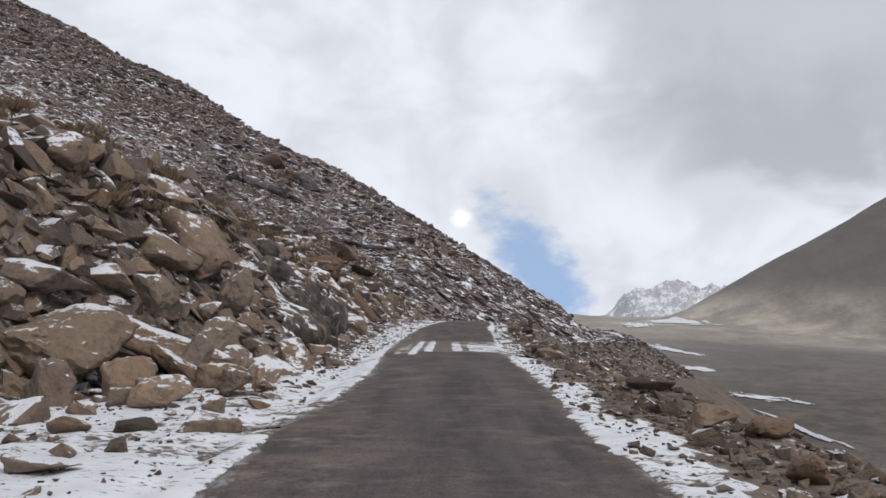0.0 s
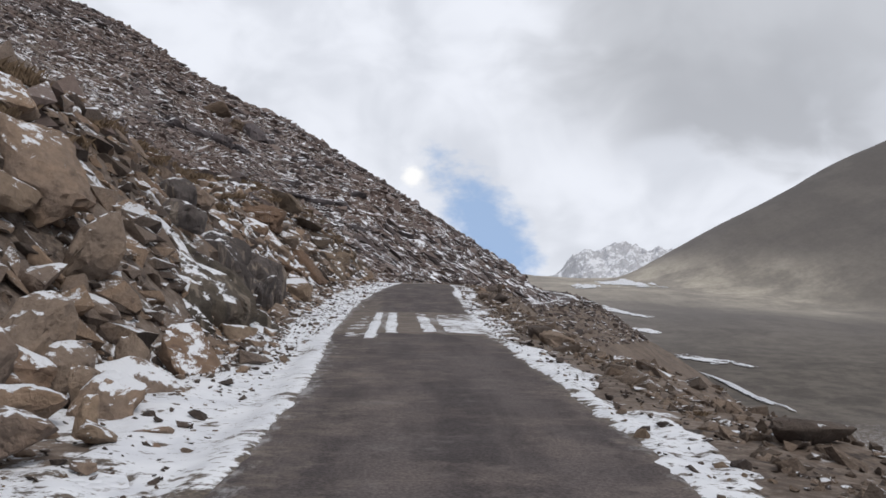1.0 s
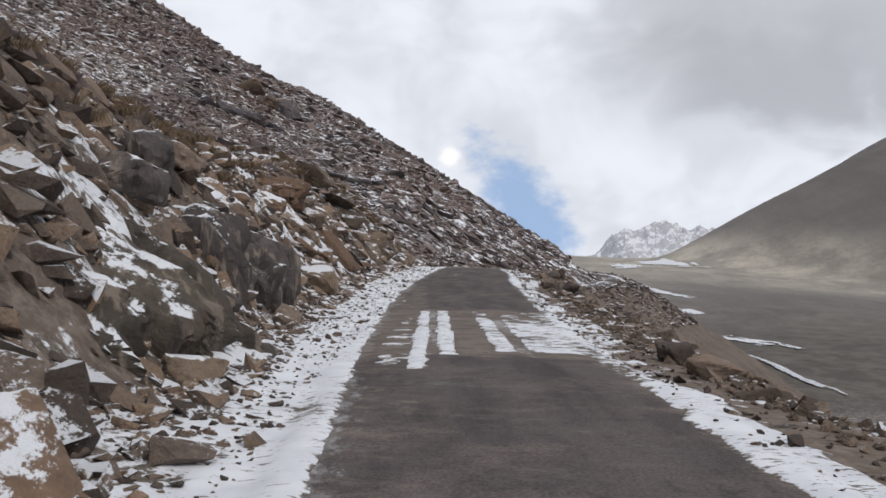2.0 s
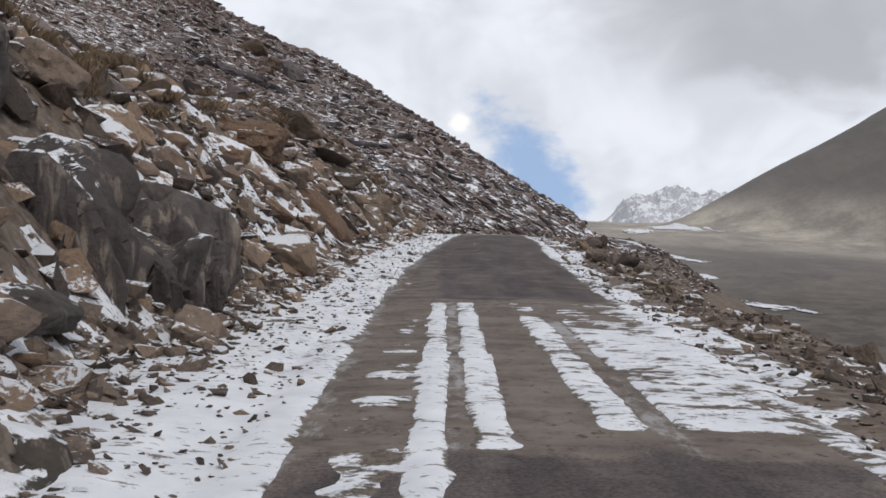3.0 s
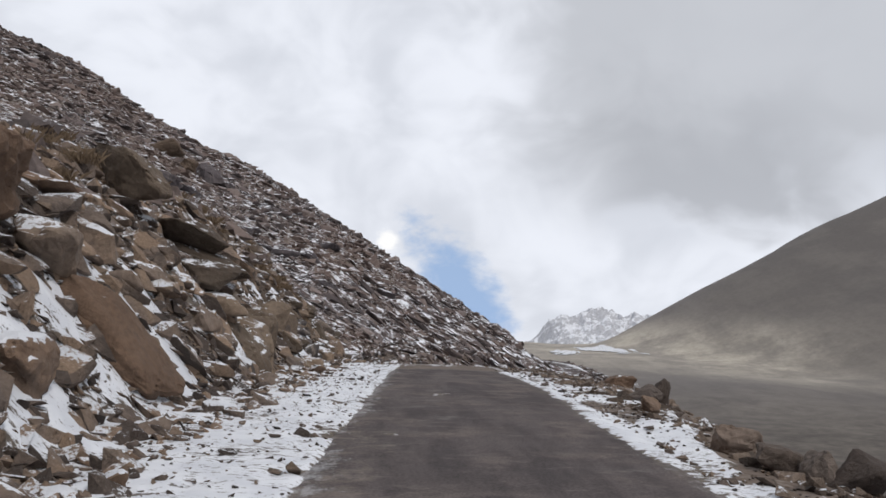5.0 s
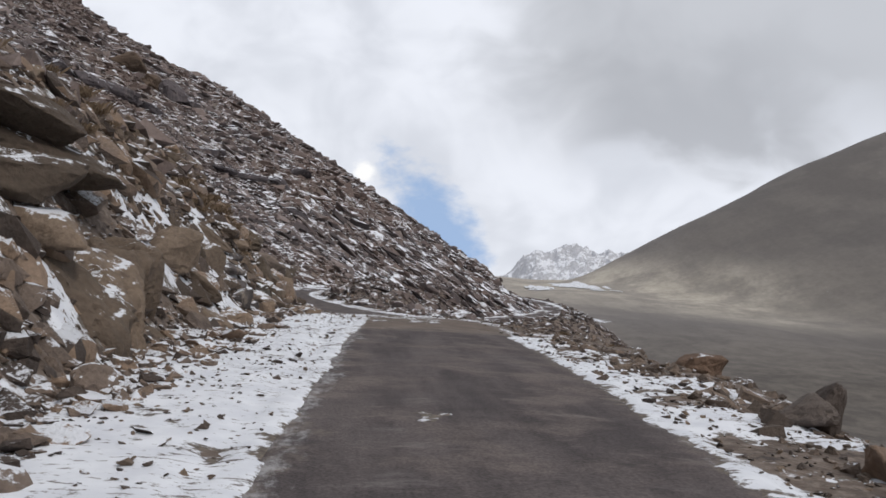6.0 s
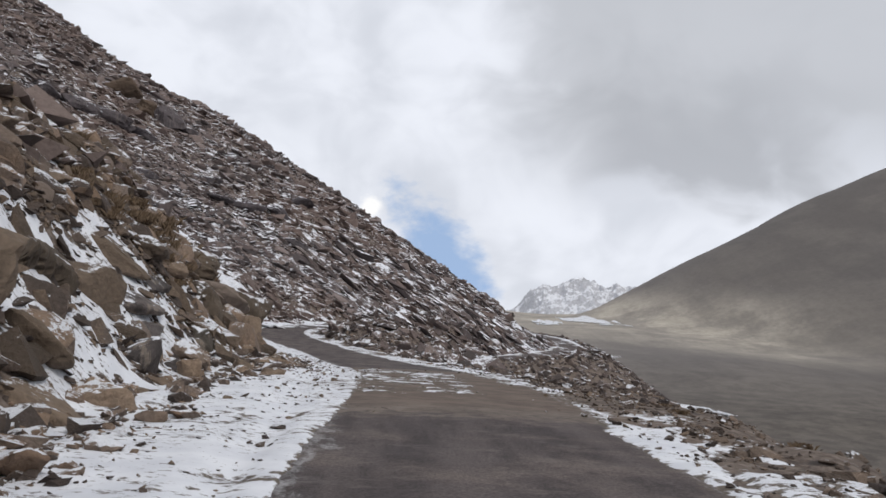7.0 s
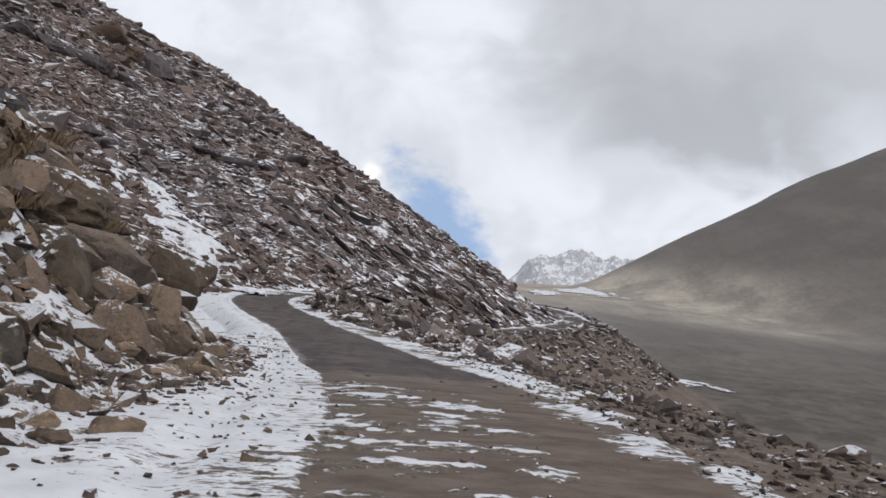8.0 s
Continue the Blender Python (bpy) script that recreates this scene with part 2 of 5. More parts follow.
    bumps = sums(tree, "ADD", sums(tree, "MULTIPLY", fine, 0.6), sums(tree, "SUBTRACT", 1.0, pebbles.outputs["Distance"]))
    finish(tree, shader, colour, 0.92, bumps, 0.6, 0.05)
    return m


def asphalt_material():
    m, tree, shader, geo = material("worn_asphalt")
    place = geo.outputs["Position"]
    xyz = node(tree, "SeparateXYZ", place)
    worn = node(tree, "CombineXYZ", sums(tree, "MULTIPLY", xyz.outputs[0], 1.6), sums(tree, "MULTIPLY", xyz.outputs[1], 0.22), 0.0).outputs[0]
    lanes = noise_at(tree, worn, 1.0, 4.0, 0.6)
    blotch = noise_at(tree, place, 0.8, 6.0, 0.62)
    chips = noise_at(tree, place, 40.0, 4.0, 0.7)
    patchy = noise_at(tree, place, 5.0, 5.0, 0.65)
    colour = mixed(tree, ramp(tree, lanes, 0.35, 0.65), (0.056, 0.049, 0.047), (0.095, 0.083, 0.077))
    colour = mixed(tree, ramp(tree, blotch, 0.48, 0.66), colour, (0.122, 0.105, 0.093))
    colour = mixed(tree, sums(tree, "MULTIPLY", ramp(tree, patchy, 0.56, 0.72), 0.6), colour, (0.042, 0.038, 0.037))
    colour = mixed(tree, 1.0, colour, node(tree, "CombineColor", *[ramp(tree, chips, 0.3, 0.72, 0.66, 1.4)] * 3).outputs[0], "MULTIPLY")
    scuff = noise_at(tree, node(tree, "VectorMath", place, (1.3, 2.3, 0.0), operation="MULTIPLY").outputs[0], 1.0, 8.0, 0.72)
    colour = mixed(tree, sums(tree, "MULTIPLY", ramp(tree, scuff, 0.54, 0.68), 0.6), colour, (0.150, 0.131, 0.116))
    colour = mixed(tree, sums(tree, "MULTIPLY", ramp(tree, scuff, 0.46, 0.32), 0.45), colour, (0.036, 0.033, 0.033))
    frost = noise_at(tree, node(tree, "VectorMath", place, (0.55, 0.9, 0.0), operation="MULTIPLY").outputs[0], 1.0, 9.0, 0.76)
    colour = mixed(tree, sums(tree, "MULTIPLY", ramp(tree, frost, 0.56, 0.70), 0.5), colour, (0.20, 0.185, 0.170))
    dust = stored(tree, "dust")
    rime = sums(tree, "ADD", stored(tree, "rime"), sums(tree, "MULTIPLY", sums(tree, "SUBTRACT", noise_at(tree, node(tree, "VectorMath", place, (6.0, 3.0, 0.0), operation="MULTIPLY").outputs[0], 1.0, 7.0, 0.75), 0.5), 4.2))
    dusty = ramp(tree, sums(tree, "ADD", dust, sums(tree, "MULTIPLY", sums(tree, "SUBTRACT", sums(tree, "ADD", patchy, sums(tree, "MULTIPLY", scuff, 0.6)), 0.8), 1.5)), 0.3, 0.9)
    dirt = mixed(tree, ramp(tree, scuff, 0.3, 0.7), (0.112, 0.096, 0.079), (0.188, 0.164, 0.136))
    dirt = mixed(tree, ramp(tree, noise_at(tree, place, 9.0, 6.0, 0.72), 0.55, 0.66), dirt, (0.060, 0.047, 0.039))
    dirt = mixed(tree, sums(tree, "MULTIPLY", ramp(tree, noise_at(tree, place, 1.3, 6.0, 0.7), 0.5, 0.66), 0.6), dirt, (0.098, 0.079, 0.062))
    dirt = mixed(tree, ramp(tree, dust, 0.9, 1.3), dirt, mixed(tree, ramp(tree, scuff, 0.35, 0.65), (0.092, 0.074, 0.059), (0.160, 0.132, 0.106)))
    colour = mixed(tree, ramp(tree, dust, 0.0, -0.5, 0.0, 0.88), colour, (0.029, 0.027, 0.030))
    colour = mixed(tree, sums(tree, "MULTIPLY", dusty, 0.92), colour, dirt)
    colour = purplish(tree, colour, (1.13, 1.10, 1.165))
    colour = mixed(tree, ramp(tree, rime, 0.6, 1.5, 0.0, 0.65), colour, (0.40, 0.40, 0.41))
    finish(tree, shader, colour, ramp(tree, blotch, 0.3, 0.7, 0.8, 0.95), sums(tree, "ADD", chips, patchy), 0.35, 0.012)
    shader.inputs["Specular IOR Level"].default_value = 0.12
    return m


def snow_material():
    """Thin snow: bright where it lies deep, worn through to gravel in streaks where it thins out."""
    m, tree, shader, geo = material("wind_packed_snow")
    place = geo.outputs["Position"]
    a, b = noise_at(tree, place, 2.2, 5.0, 0.6), noise_at(tree, place, 22.0, 5.0, 0.65)
    colour = mixed(tree, ramp(tree, a, 0.3, 0.7), (0.60, 0.62, 0.67), (0.73, 0.75, 0.79))
    swept = node(tree, "VectorMath", place, (4.5, 7.0, 5.0), operation="MULTIPLY").outputs[0]
    holes = sums(tree, "ADD", sums(tree, "MULTIPLY", noise_at(tree, swept, 1.0, 6.0, 0.68), 0.75), sums(tree, "MULTIPLY", noise_at(tree, place, 0.9, 3.0, 0.6), 0.30))
    bare = ramp(tree, sums(tree, "SUBTRACT", holes, sums(tree, "MULTIPLY", stored(tree, "depth"), 0.27)), 0.485, 0.55)
    gravel = mixed(tree, ramp(tree, b, 0.35, 0.65), (0.075, 0.063, 0.054), (0.165, 0.137, 0.112))
    # specks of grit blown over it, thicker in some stretches
    grit = sums(tree, "ADD", noise_at(tree, node(tree, "VectorMath", place, (7.0, 16.0, 9.0), operation="MULTIPLY").outputs[0], 1.0, 5.0, 0.7),
                sums(tree, "MULTIPLY", sums(tree, "SUBTRACT", noise_at(tree, place, 0.7, 3.0, 0.6), 0.5), 0.35))
    bare = sums(tree, "MAXIMUM", bare, ramp(tree, grit, 0.59, 0.64, 0.0, 0.9))
    colour = mixed(tree, bare, colour, gravel)
    rough_of = ramp(tree, bare, 0.0, 1.0, 0.6, 0.9)
    finish(tree, shader, colour, rough_of, sums(tree, "SUBTRACT", sums(tree, "ADD", a, sums(tree, "MULTIPLY", b, 0.25)), sums(tree, "MULTIPLY", bare, 0.5)), 0.25, 0.02)
    return m


def straw_material():
    m, tree, shader, geo = material("dry_grass")
    tone = mixed(tree, geo.outputs["Random Per Island"], (0.095, 0.066, 0.043), (0.175, 0.124, 0.080))
    finish(tree, shader, tone, 0.85)
    return m


straw_mat = straw_material()
ground_mat, asphalt_mat, snow_mat = ground_material(), asphalt_material(), snow_material()

# ---- the lie of the land ----
def lattice(ix, iy, seed):
    h = (ix.astype(np.int64) * 374761393 + iy.astype(np.int64) * 668265263 + seed * 974711) & 0xFFFFFFFF
    h = ((h ^ (h >> 13)) * 1274126177) & 0xFFFFFFFF
    return ((h ^ (h >> 16)) & 0xFFFF) / 65535.0


def rough(x, y, size, seed=0, octaves=4, gain=0.5):
    """Fractal noise about 0, within about -1 and 1; size: metres of the widest swell."""
    x, y = np.broadcast_arrays(np.asarray(x, float) / size, np.asarray(y, float) / size)
    total, amount = np.zeros(x.shape), 1.0
    for k in range(octaves):
        ix, iy = np.floor(x), np.floor(y)
        u, v = x - ix, y - iy
        u, v = u * u * (3 - 2 * u), v * v * (3 - 2 * v)
        a, b = lattice(ix, iy, seed + k), lattice(ix + 1, iy, seed + k)
        c, d = lattice(ix, iy + 1, seed + k), lattice(ix + 1, iy + 1, seed + k)
        total += amount * (2 * ((a * (1 - u) + b * u) * (1 - v) + (c * (1 - u) + d * u) * v) - 1)
        x, y, amount = x * 2.03 + 5.3, y * 2.03 + 1.7, amount * gain
    return total


def step(a, b, v):
    t = np.clip((np.asarray(v, float) - a) / (b - a), 0, 1)
    return t * t * (3 - 2 * t)


def larger(a, b, k):
    """The larger of two heights, rounded over where they meet."""
    h = np.clip(0.5 + 0.5 * (a - b) / k, 0, 1)
    return b * (1 - h) + a * h + k * h * (1 - h)


# the road's centre line: straight, a bend to the left into the gully, then on along the far slope
ROAD = np.array([
    (1.15, -60, 0.0), (1.15, 0, 0.05), (1.15, 10, 0.08), (1.15, 20, 0.1), (1.15, 28, 0.0), (1.4, 36, -0.1), (1.55, 41, -0.1),
    (1.85, 48, 0.06), (2.15, 54, 0.08), (2.35, 60, 0.02), (2.5, 67, -0.06), (2.4, 76, -0.62), (1.5, 85.5, -1.15), (0.35, 94, -1.52),
    (-1.9, 105, -1.83), (-3.55, 114, -1.93), (-3.95, 120, -1.95), (-3.25, 126, -1.95), (-1.5, 130.6, -1.95), (1.2, 134.5, -2.1), (6.5, 143, -3.6),
    (13, 156, -5.6), (20, 168, -6.6), (32, 188, -6.8),
    (38, 204, -6.5), (38, 222, -6.0), (33, 238, -5.7)])


def spline(points, n=24):
    p = np.vstack([2 * points[0] - points[1], points, 2 * points[-1] - points[-2]])
    out, t = [], np.linspace(0, 1, n, endpoint=False)[:, None]
    for a, b, c, d in zip(p, p[1:], p[2:], p[3:]):
        out.append(0.5 * (2 * b + (c - a) * t + (2 * a - 5 * b + 4 * c - d) * t * t + (3 * b - a - 3 * c + d) * t ** 3))
    return np.vstack([*out, points[-1:]])


LINE = spline(ROAD)
WAY = np.gradient(LINE[:, :2], axis=0)
WAY /= np.linalg.norm(WAY, axis=1)[:, None]
HALF = 1.75


def beside(x, y):
    """Metres to the right of the road's centre line (left: below 0), and the road's height there."""
    x, y = np.broadcast_arrays(np.asarray(x, float), np.asarray(y, float))
    d, z = np.empty(x.size), np.empty(x.size)
    px, py = x.ravel(), y.ravel()
    for i in range(0, x.size, 20000):
        k = slice(i, i + 20000)
        ox, oy = px[k, None] - LINE[None, :, 0], py[k, None] - LINE[None, :, 1]
        n = np.argmin(ox * ox + oy * oy, 1)
        r = np.arange(len(n))
        lx, ly = ox[r, n], oy[r, n]
        side = lx * WAY[n, 1] - ly * WAY[n, 0]
        ahead = lx * WAY[n, 0] + ly * WAY[n, 1]
        d[k] = np.sign(side) * np.sqrt(side * side + np.maximum(np.abs(ahead) - 1.0, 0) ** 2)
        m = np.clip(n + np.sign(ahead).astype(int), 0, len(LINE) - 1)
        gap = np.maximum(np.hypot(*(LINE[m, :2] - LINE[n, :2]).T), 1e-6)
        z[k] = LINE[n, 2] + (LINE[m, 2] - LINE[n, 2]) * np.clip(np.abs(ahead) / gap, 0, 1)
    return d.reshape(x.shape), z.reshape(x.shape)


def edges(y):
    """The asphalt's left and right edge, in metres from the centre line; it widens and narrows on the way."""
    centre = np.interp(y, LINE[:, 1], LINE[:, 0])
    left = np.interp(y, [-60, 8, 12, 14, 18, 23, 26, 30, 38, 43, 49, 53, 58, 62, 67], [-0.5, -0.5, -0.52, -0.27, -0.15, -0.28, -0.45, -0.52, -0.6, -0.42, 0.05, 0.29, 0.6, 0.83, 0.85])
    right = np.interp(y, [-60, 8, 13, 18, 23, 27, 30, 38, 44, 48, 51, 54, 59, 67], [3.0, 3.0, 2.92, 2.9, 2.95, 2.8, 2.86, 3.26, 3.34, 3.36, 3.66, 3.86, 4.08, 4.25])
    on = step(66, 74, y)
    return (left - centre) * (1 - on) - HALF * on, (right - centre) * (1 - on) + HALF * on


def foot(y):
    """Where the cut bank's foot runs, as x."""
    return np.interp(y, [-60, 0, 11, 15, 18, 20.5, 26, 30, 36, 44, 50, 54, 60, 68, 71, 77, 84, 90, 95],
                     [-5.4, -5.2, -4.8, -4.3, -2.6, -1.7, -1.9, -2.3, -2.4, -2.4, -2.0, -1.7, -1.5, -1.0, -0.5, -0.8, -2.4, -6, -12])


def far_slope(x, y):
    z = 4.5 - 0.526 * (x + 7) + 0.197 * (y - 155)
    crest = 240 - 0.37 * (x - 31) + 5 * rough(x, y * 0, 30, 71, 3)
    over = np.logaddexp(0, (y - crest) / 3.0) * 3.0
    z = z - 0.95 * over - 0.06 * np.maximum(-60 - x, 0) + 1.6 * rough(x, y, 26, 31, 3) * step(110, 150, y)
    return np.minimum(z, 190 + 0.1 * (y - 200))


def valley(x, y):
    floor = np.interp(y, [-400, 300, 600, 1000, 1500, 2200, 5000], [-75, -66, -59, -41, -21, -45, -150])
    floor = floor + 4 * rough(x, y, 160, 5, 4) * step(250, 500, y)
    # the broad mountain across the valley: its ridge comes down towards the far end
    ridge = 19 + 0.56 * np.minimum(x - 418, 120) + 0.51 * np.clip(x - 538, 0, 90) + 0.445 * np.maximum(x - 628, 0)
    back = y - 1400 - 0.2 * (x - 500)
    face = ridge - 0.40 * (np.sqrt(back * back + 90 ** 2) - 90)
    face = face + 9 * rough(x, y, 260, 9, 5) * step(300, 700, x)
    face = np.minimum(face, 620 + 25 * rough(x, y, 200, 3, 4))
    return larger(floor, face, 22.0)


def near_land(x, y):
    d, road = beside(x, y)
    # uphill: a verge, the steep cut bank of broken rock, a gentler rise above
    up = np.maximum(foot(y) - x, 0)
    bank = np.interp(up, [0, 0.25, 0.9, 2.2, 3.6, 5.5, 30, 120], [0, 0.1, 0.9, 2.5, 3.9, 4.6, 11.5, 38])
    lumps = 0.34 * rough(x, y, 2.6, 41, 4) * step(0.2, 1.6, up) + 0.9 * rough(x, y, 11, 45, 3) * step(1.5, 6, up)
    spur = road + np.where(d < 0, bank + lumps, 0)
    hill = far_slope(x, y)
    cut = road + (hill - road) * step(2.3, 7.0, -d)
    gone = step(84, 100, y + 0.25 * np.minimum(x, 0))
    left = spur * (1 - gone) + cut * gone
    # downhill: a shoulder of rubble, then a slope down to the valley
    wide = np.interp(y, [-60, 0, 30, 38, 46, 54, 70, 82, 110, 125, 160, 240], [3.4, 3.4, 3.3, 2.8, 2.7, 3.6, 3.7, 4.2, 5.6, 4.6, 3.4, 3.4])
    over = np.maximum(d - wide, 0)
    right = road + 0.10 * rough(x, y, 1.6, 51, 4) * step(2.2, 3.6, d) - 0.05 * np.maximum(d - HALF, 0) - (0.74 - 0.14 * step(70, 110, y)) * (np.sqrt(over * over + 0.8) - 0.894)
    right = right + 0.7 * rough(x, y, 7, 53, 4) * step(1, 8, over) + 0.25 * rough(x, y, 2.4, 54, 3) * step(-1, 2, d - wide)
    # a hump of rubble on the inside of the bend
    right = right + 2.5 * np.exp(-((x - 5.6 - 0.42 * (y - 116)) / 4.6) ** 2 - ((y - 116) / 9.5) ** 2) * step(2.0, 4.5, d)
    z = np.where(d < 0, left, right)
    bed = step(HALF + 0.25, HALF + 0.65, np.abs(d))
    return (road - 0.05) * (1 - bed) + z * bed


def land(x, y):
    """The ground's height."""
    x, y = np.broadcast_arrays(np.asarray(x, float), np.asarray(y, float))
    z = valley(x, y)
    close = (y < 420) & (y > -320) & (x < 330)
    some = np.minimum(far_slope(x, y), 900)
    both = some.copy()
    both[close] = near_land(x[close], y[close])
    # past the nose there is only the far slope, falling away
    tail = step(238, 270, y)
    low = np.where(x > -200, both * (1 - tail) + some * tail, some)
    return np.maximum(larger(low, z, 6.0), z)


def spread(low, high, near_low, near_high, fine, grow, cap, mid_low, mid_high):
    v, d = list(np.arange(near_low, near_high, fine)), fine
    while v[-1] < high:
        d = min(d * grow, cap) if v[-1] < mid_high else d * 1.04
        v.append(v[-1] + d)
    d = fine
    while v[0] > low:
        d = min(d * grow, cap) if v[0] > mid_low else d * 1.08
        v.insert(0, v[0] - d)
    return np.array(v)


def sheet(name, gx, gy, gz, mat, keep=None, smooth=True, **values):
    """A grid of faces, without the cells that keep leaves out; values are stored on its points."""
    n, m = gx.shape
    idx = np.arange(n * m).reshape(n, m)
    quads = np.stack([idx[:-1, :-1], idx[:-1, 1:], idx[1:, 1:], idx[1:, :-1]], -1)
    quads = quads.reshape(-1, 4) if keep is None else quads[keep]
    used, quads = np.unique(quads, return_inverse=True)
    quads = quads.reshape(-1, 4)
    me = bpy.data.meshes.new(name)
    fill(me, np.stack([gx, gy, gz], -1).reshape(-1, 3)[used], quads)
    for key, value in values.items():
        me.attributes.new(key, "FLOAT", "POINT").data.foreach_set("value", value.ravel()[used].astype(np.float32))
    me.polygons.foreach_set("use_smooth", np.full(len(quads), smooth))
    me.materials.append(mat)
    return new(name, me)


def fill(me, verts, faces):
    k = faces.shape[1]
    me.vertices.add(len(verts))
    me.vertices.foreach_set("co", np.ascontiguousarray(verts, np.float32).ravel())
    me.loops.add(faces.size)
    me.loops.foreach_set("vertex_index", np.ascontiguousarray(faces, np.int32).ravel())
    me.polygons.add(len(faces))
    me.polygons.foreach_set("loop_start", np.arange(0, faces.size, k, dtype=np.int32))
    me.update(calc_edges=True)


gx, gy = np.meshgrid(spread(-700, 3200, -8, 10, 0.36, 1.05, 1.8, -110, 60), spread(-300, 4700, 2, 95, 0.5, 1.03, 1.8, -40, 290))
gz = land(gx, gy)
# where sunlight on the valley foot is painted into the ground colour
sunlit_band = step(830, 1080, gy + 0.25 * (gx - 300)) * (1 - step(1900, 2600, gy)) * (1 - step(-22, 26, gz - 0.05 * (gx - 300))) * (1 - 0.5 * step(450, 650, gx)) * np.clip(0.75 + 0.6 * rough(gx, gy * 0.6, 240, 65, 5), 0, 1)
by_road = (gy < 300) & (gy > -60) & (np.abs(gx) < 130)
lodged = np.zeros(gx.shape)
lodged[by_road] = np.where(beside(gx[by_road], gy[by_road])[0] < 0, 0.05, -0.07)
ground = tagged(sheet("ground", gx, gy, gz, ground_mat, snow=lodged, sunlit_band=sunlit_band), "brown stony mountainside running down to a bare valley", "ground", kind="structure")

# snowy peaks that close the head of the valley
px, py = np.meshgrid(np.arange(560, 1400, 6.0), np.arange(2900, 3640, 9.0))
top = np.interp(px, [560, 620, 660, 700, 760, 815, 850, 880, 950, 1040, 1180, 1400], [-80, -34, 20, 40, 46, 72, 80, 68, 54, 54, 20, -80])
pz = top - 0.42 * np.abs(py - 3400) + 17 - 26 * np.abs(rough(px, py, 85, 21, 5, 0.55)) + 8 * rough(px, py, 30, 27, 4)
# rock tones raised close to the snow's, so distance haze is in the colour
peaks_mat = rock_material("hazy_snowy_peak", ((0.46, 0.465, 0.485), (0.50, 0.503, 0.518), (0.54, 0.54, 0.55)), 1.3, 0.03, 0.05, 0.6, stains=0.0, cast=(0.99, 1.0, 1.03))
tagged(sheet("snow_mountain", px, py, pz, peaks_mat, smooth=False), "distant rocky peaks streaked with fresh snow", "mountain", kind="structure")


def snow_patch(x, y, long, wide, heading, seed):
    """An old snow field lying on the valley floor, with a ragged rim."""
    u, v = np.meshgrid(np.linspace(-1.15, 1.15, 70), np.linspace(-1.15, 1.15, 30))
    inside = 1 - np.hypot(u, v) + 0.5 * rough(u * 2 + seed, v * 2, 0.9, 300 + seed, 4, 0.6)
    c, s = math.cos(radians(heading)), math.sin(radians(heading))
    wx, wy = x + u * long / 2 * c - v * wide / 2 * s, y + u * long / 2 * s + v * wide / 2 * c
    cell = inside > 0.1
    keep = cell[:-1, :-1] & cell[1:, 1:] & cell[:-1, 1:] & cell[1:, :-1]
    wz = land(wx, wy) + 0.5 + 1.2 * np.clip(inside, 0, 1)
    return tagged(sheet("snow_patch", wx, wy, wz, snow_mat, keep, depth=0 * wx + 1), "old snow patch lying on the brown valley floor" if wide > 5 else "thin line of snow along the valley floor", "snow patch", "snow patches in the valley")


for seed, (x, y, long, wide, heading) in enumerate((
        (320, 1270, 68, 170, 6), (251, 1200, 36, 100, -8), (199, 587, 42, 26, -47), (205, 746, 32, 18, -60), (217, 895, 130, 26, -78), (216, 557, 24, 8, -83),
        (181, 472, 104, 4.5, -88))):
    snow_patch(x, y, long, wide, heading, seed)

def strip(v, a, b, soft):
    return np.minimum(step(a - soft, a + soft, v), 1 - step(b - soft, b + soft, v))


# the road: a thin slab of worn asphalt with ragged edges
n = len(LINE)
t = np.r_[-1, -0.985, np.linspace(-0.97, 0.97, 83), 0.985, 1]
along_m = np.r_[0, np.cumsum(np.hypot(*np.diff(LINE[:, :2], axis=0).T))]
wob_l, wob_r = 0.06 * rough(along_m, 0, 3.1, 81, 4), 0.06 * rough(along_m, 0, 2.7, 87, 4)
edge_l, edge_r = edges(LINE[:, 1])
across_m = np.where(t[None] < 0, t[None] * (wob_l - edge_l)[:, None], t[None] * (wob_r + edge_r)[:, None])
right_of = np.stack([WAY[:, 1], -WAY[:, 0]], -1)
rx = LINE[:, 0, None] + right_of[:, 0, None] * across_m
ry = LINE[:, 1, None] + right_of[:, 1, None] * across_m
rz = LINE[:, 2, None] + 0.03 * np.maximum(1 - across_m ** 2 / HALF ** 2, -0.5) + 0.012 * rough(rx, ry, 1.5, 91, 3)
rz = np.where(np.abs(t[None]) > 0.995, rz - 0.07, rz)
dust = 0.55 * step(0.75, 1.0, np.abs(t[None])) + 0.0 * rx
dust = np.maximum(dust, (0.68 - 0.25 * step(40, 46, ry)) * (1 - step(0.3, 1.0, rx + 0.2 * rough(rx, ry, 1.2, 93, 4))) * step(34, 37, ry) * (1 - step(57, 62, ry)))
dust = np.maximum(dust, 0.45 * (1 - step(0.2, 1.0, rx + 0.25 * rough(rx, ry, 1.5, 95, 4))) * (1 - step(25, 27, ry)))
dust = np.maximum(dust, 1.3 * step(61, 64, ry) * (1 - step(72, 77, ry)))
dust = dust - 0.6 * step(0.3, 1.0, rx + 0.3 * rough(rx, ry, 1.6, 99, 4)) * (1 - step(2.9, 3.3, rx)) * step(35.5, 37.5, ry) * (1 - step(58, 62, ry))
seam = 0.25 * rough(rx, ry, 0.9, 98, 3)
dust = np.maximum(dust, 0.85 * step(26.4, 26.6, ry + seam) * (1 - step(35.85, 36.15, ry + seam)))
rime = step(-0.45, -0.06, edge_l[:, None] - across_m + 0.12 * rough(rx, ry, 1.4, 97, 3)) + 0.7 * step(-0.3, -0.02, across_m - edge_r[:, None])
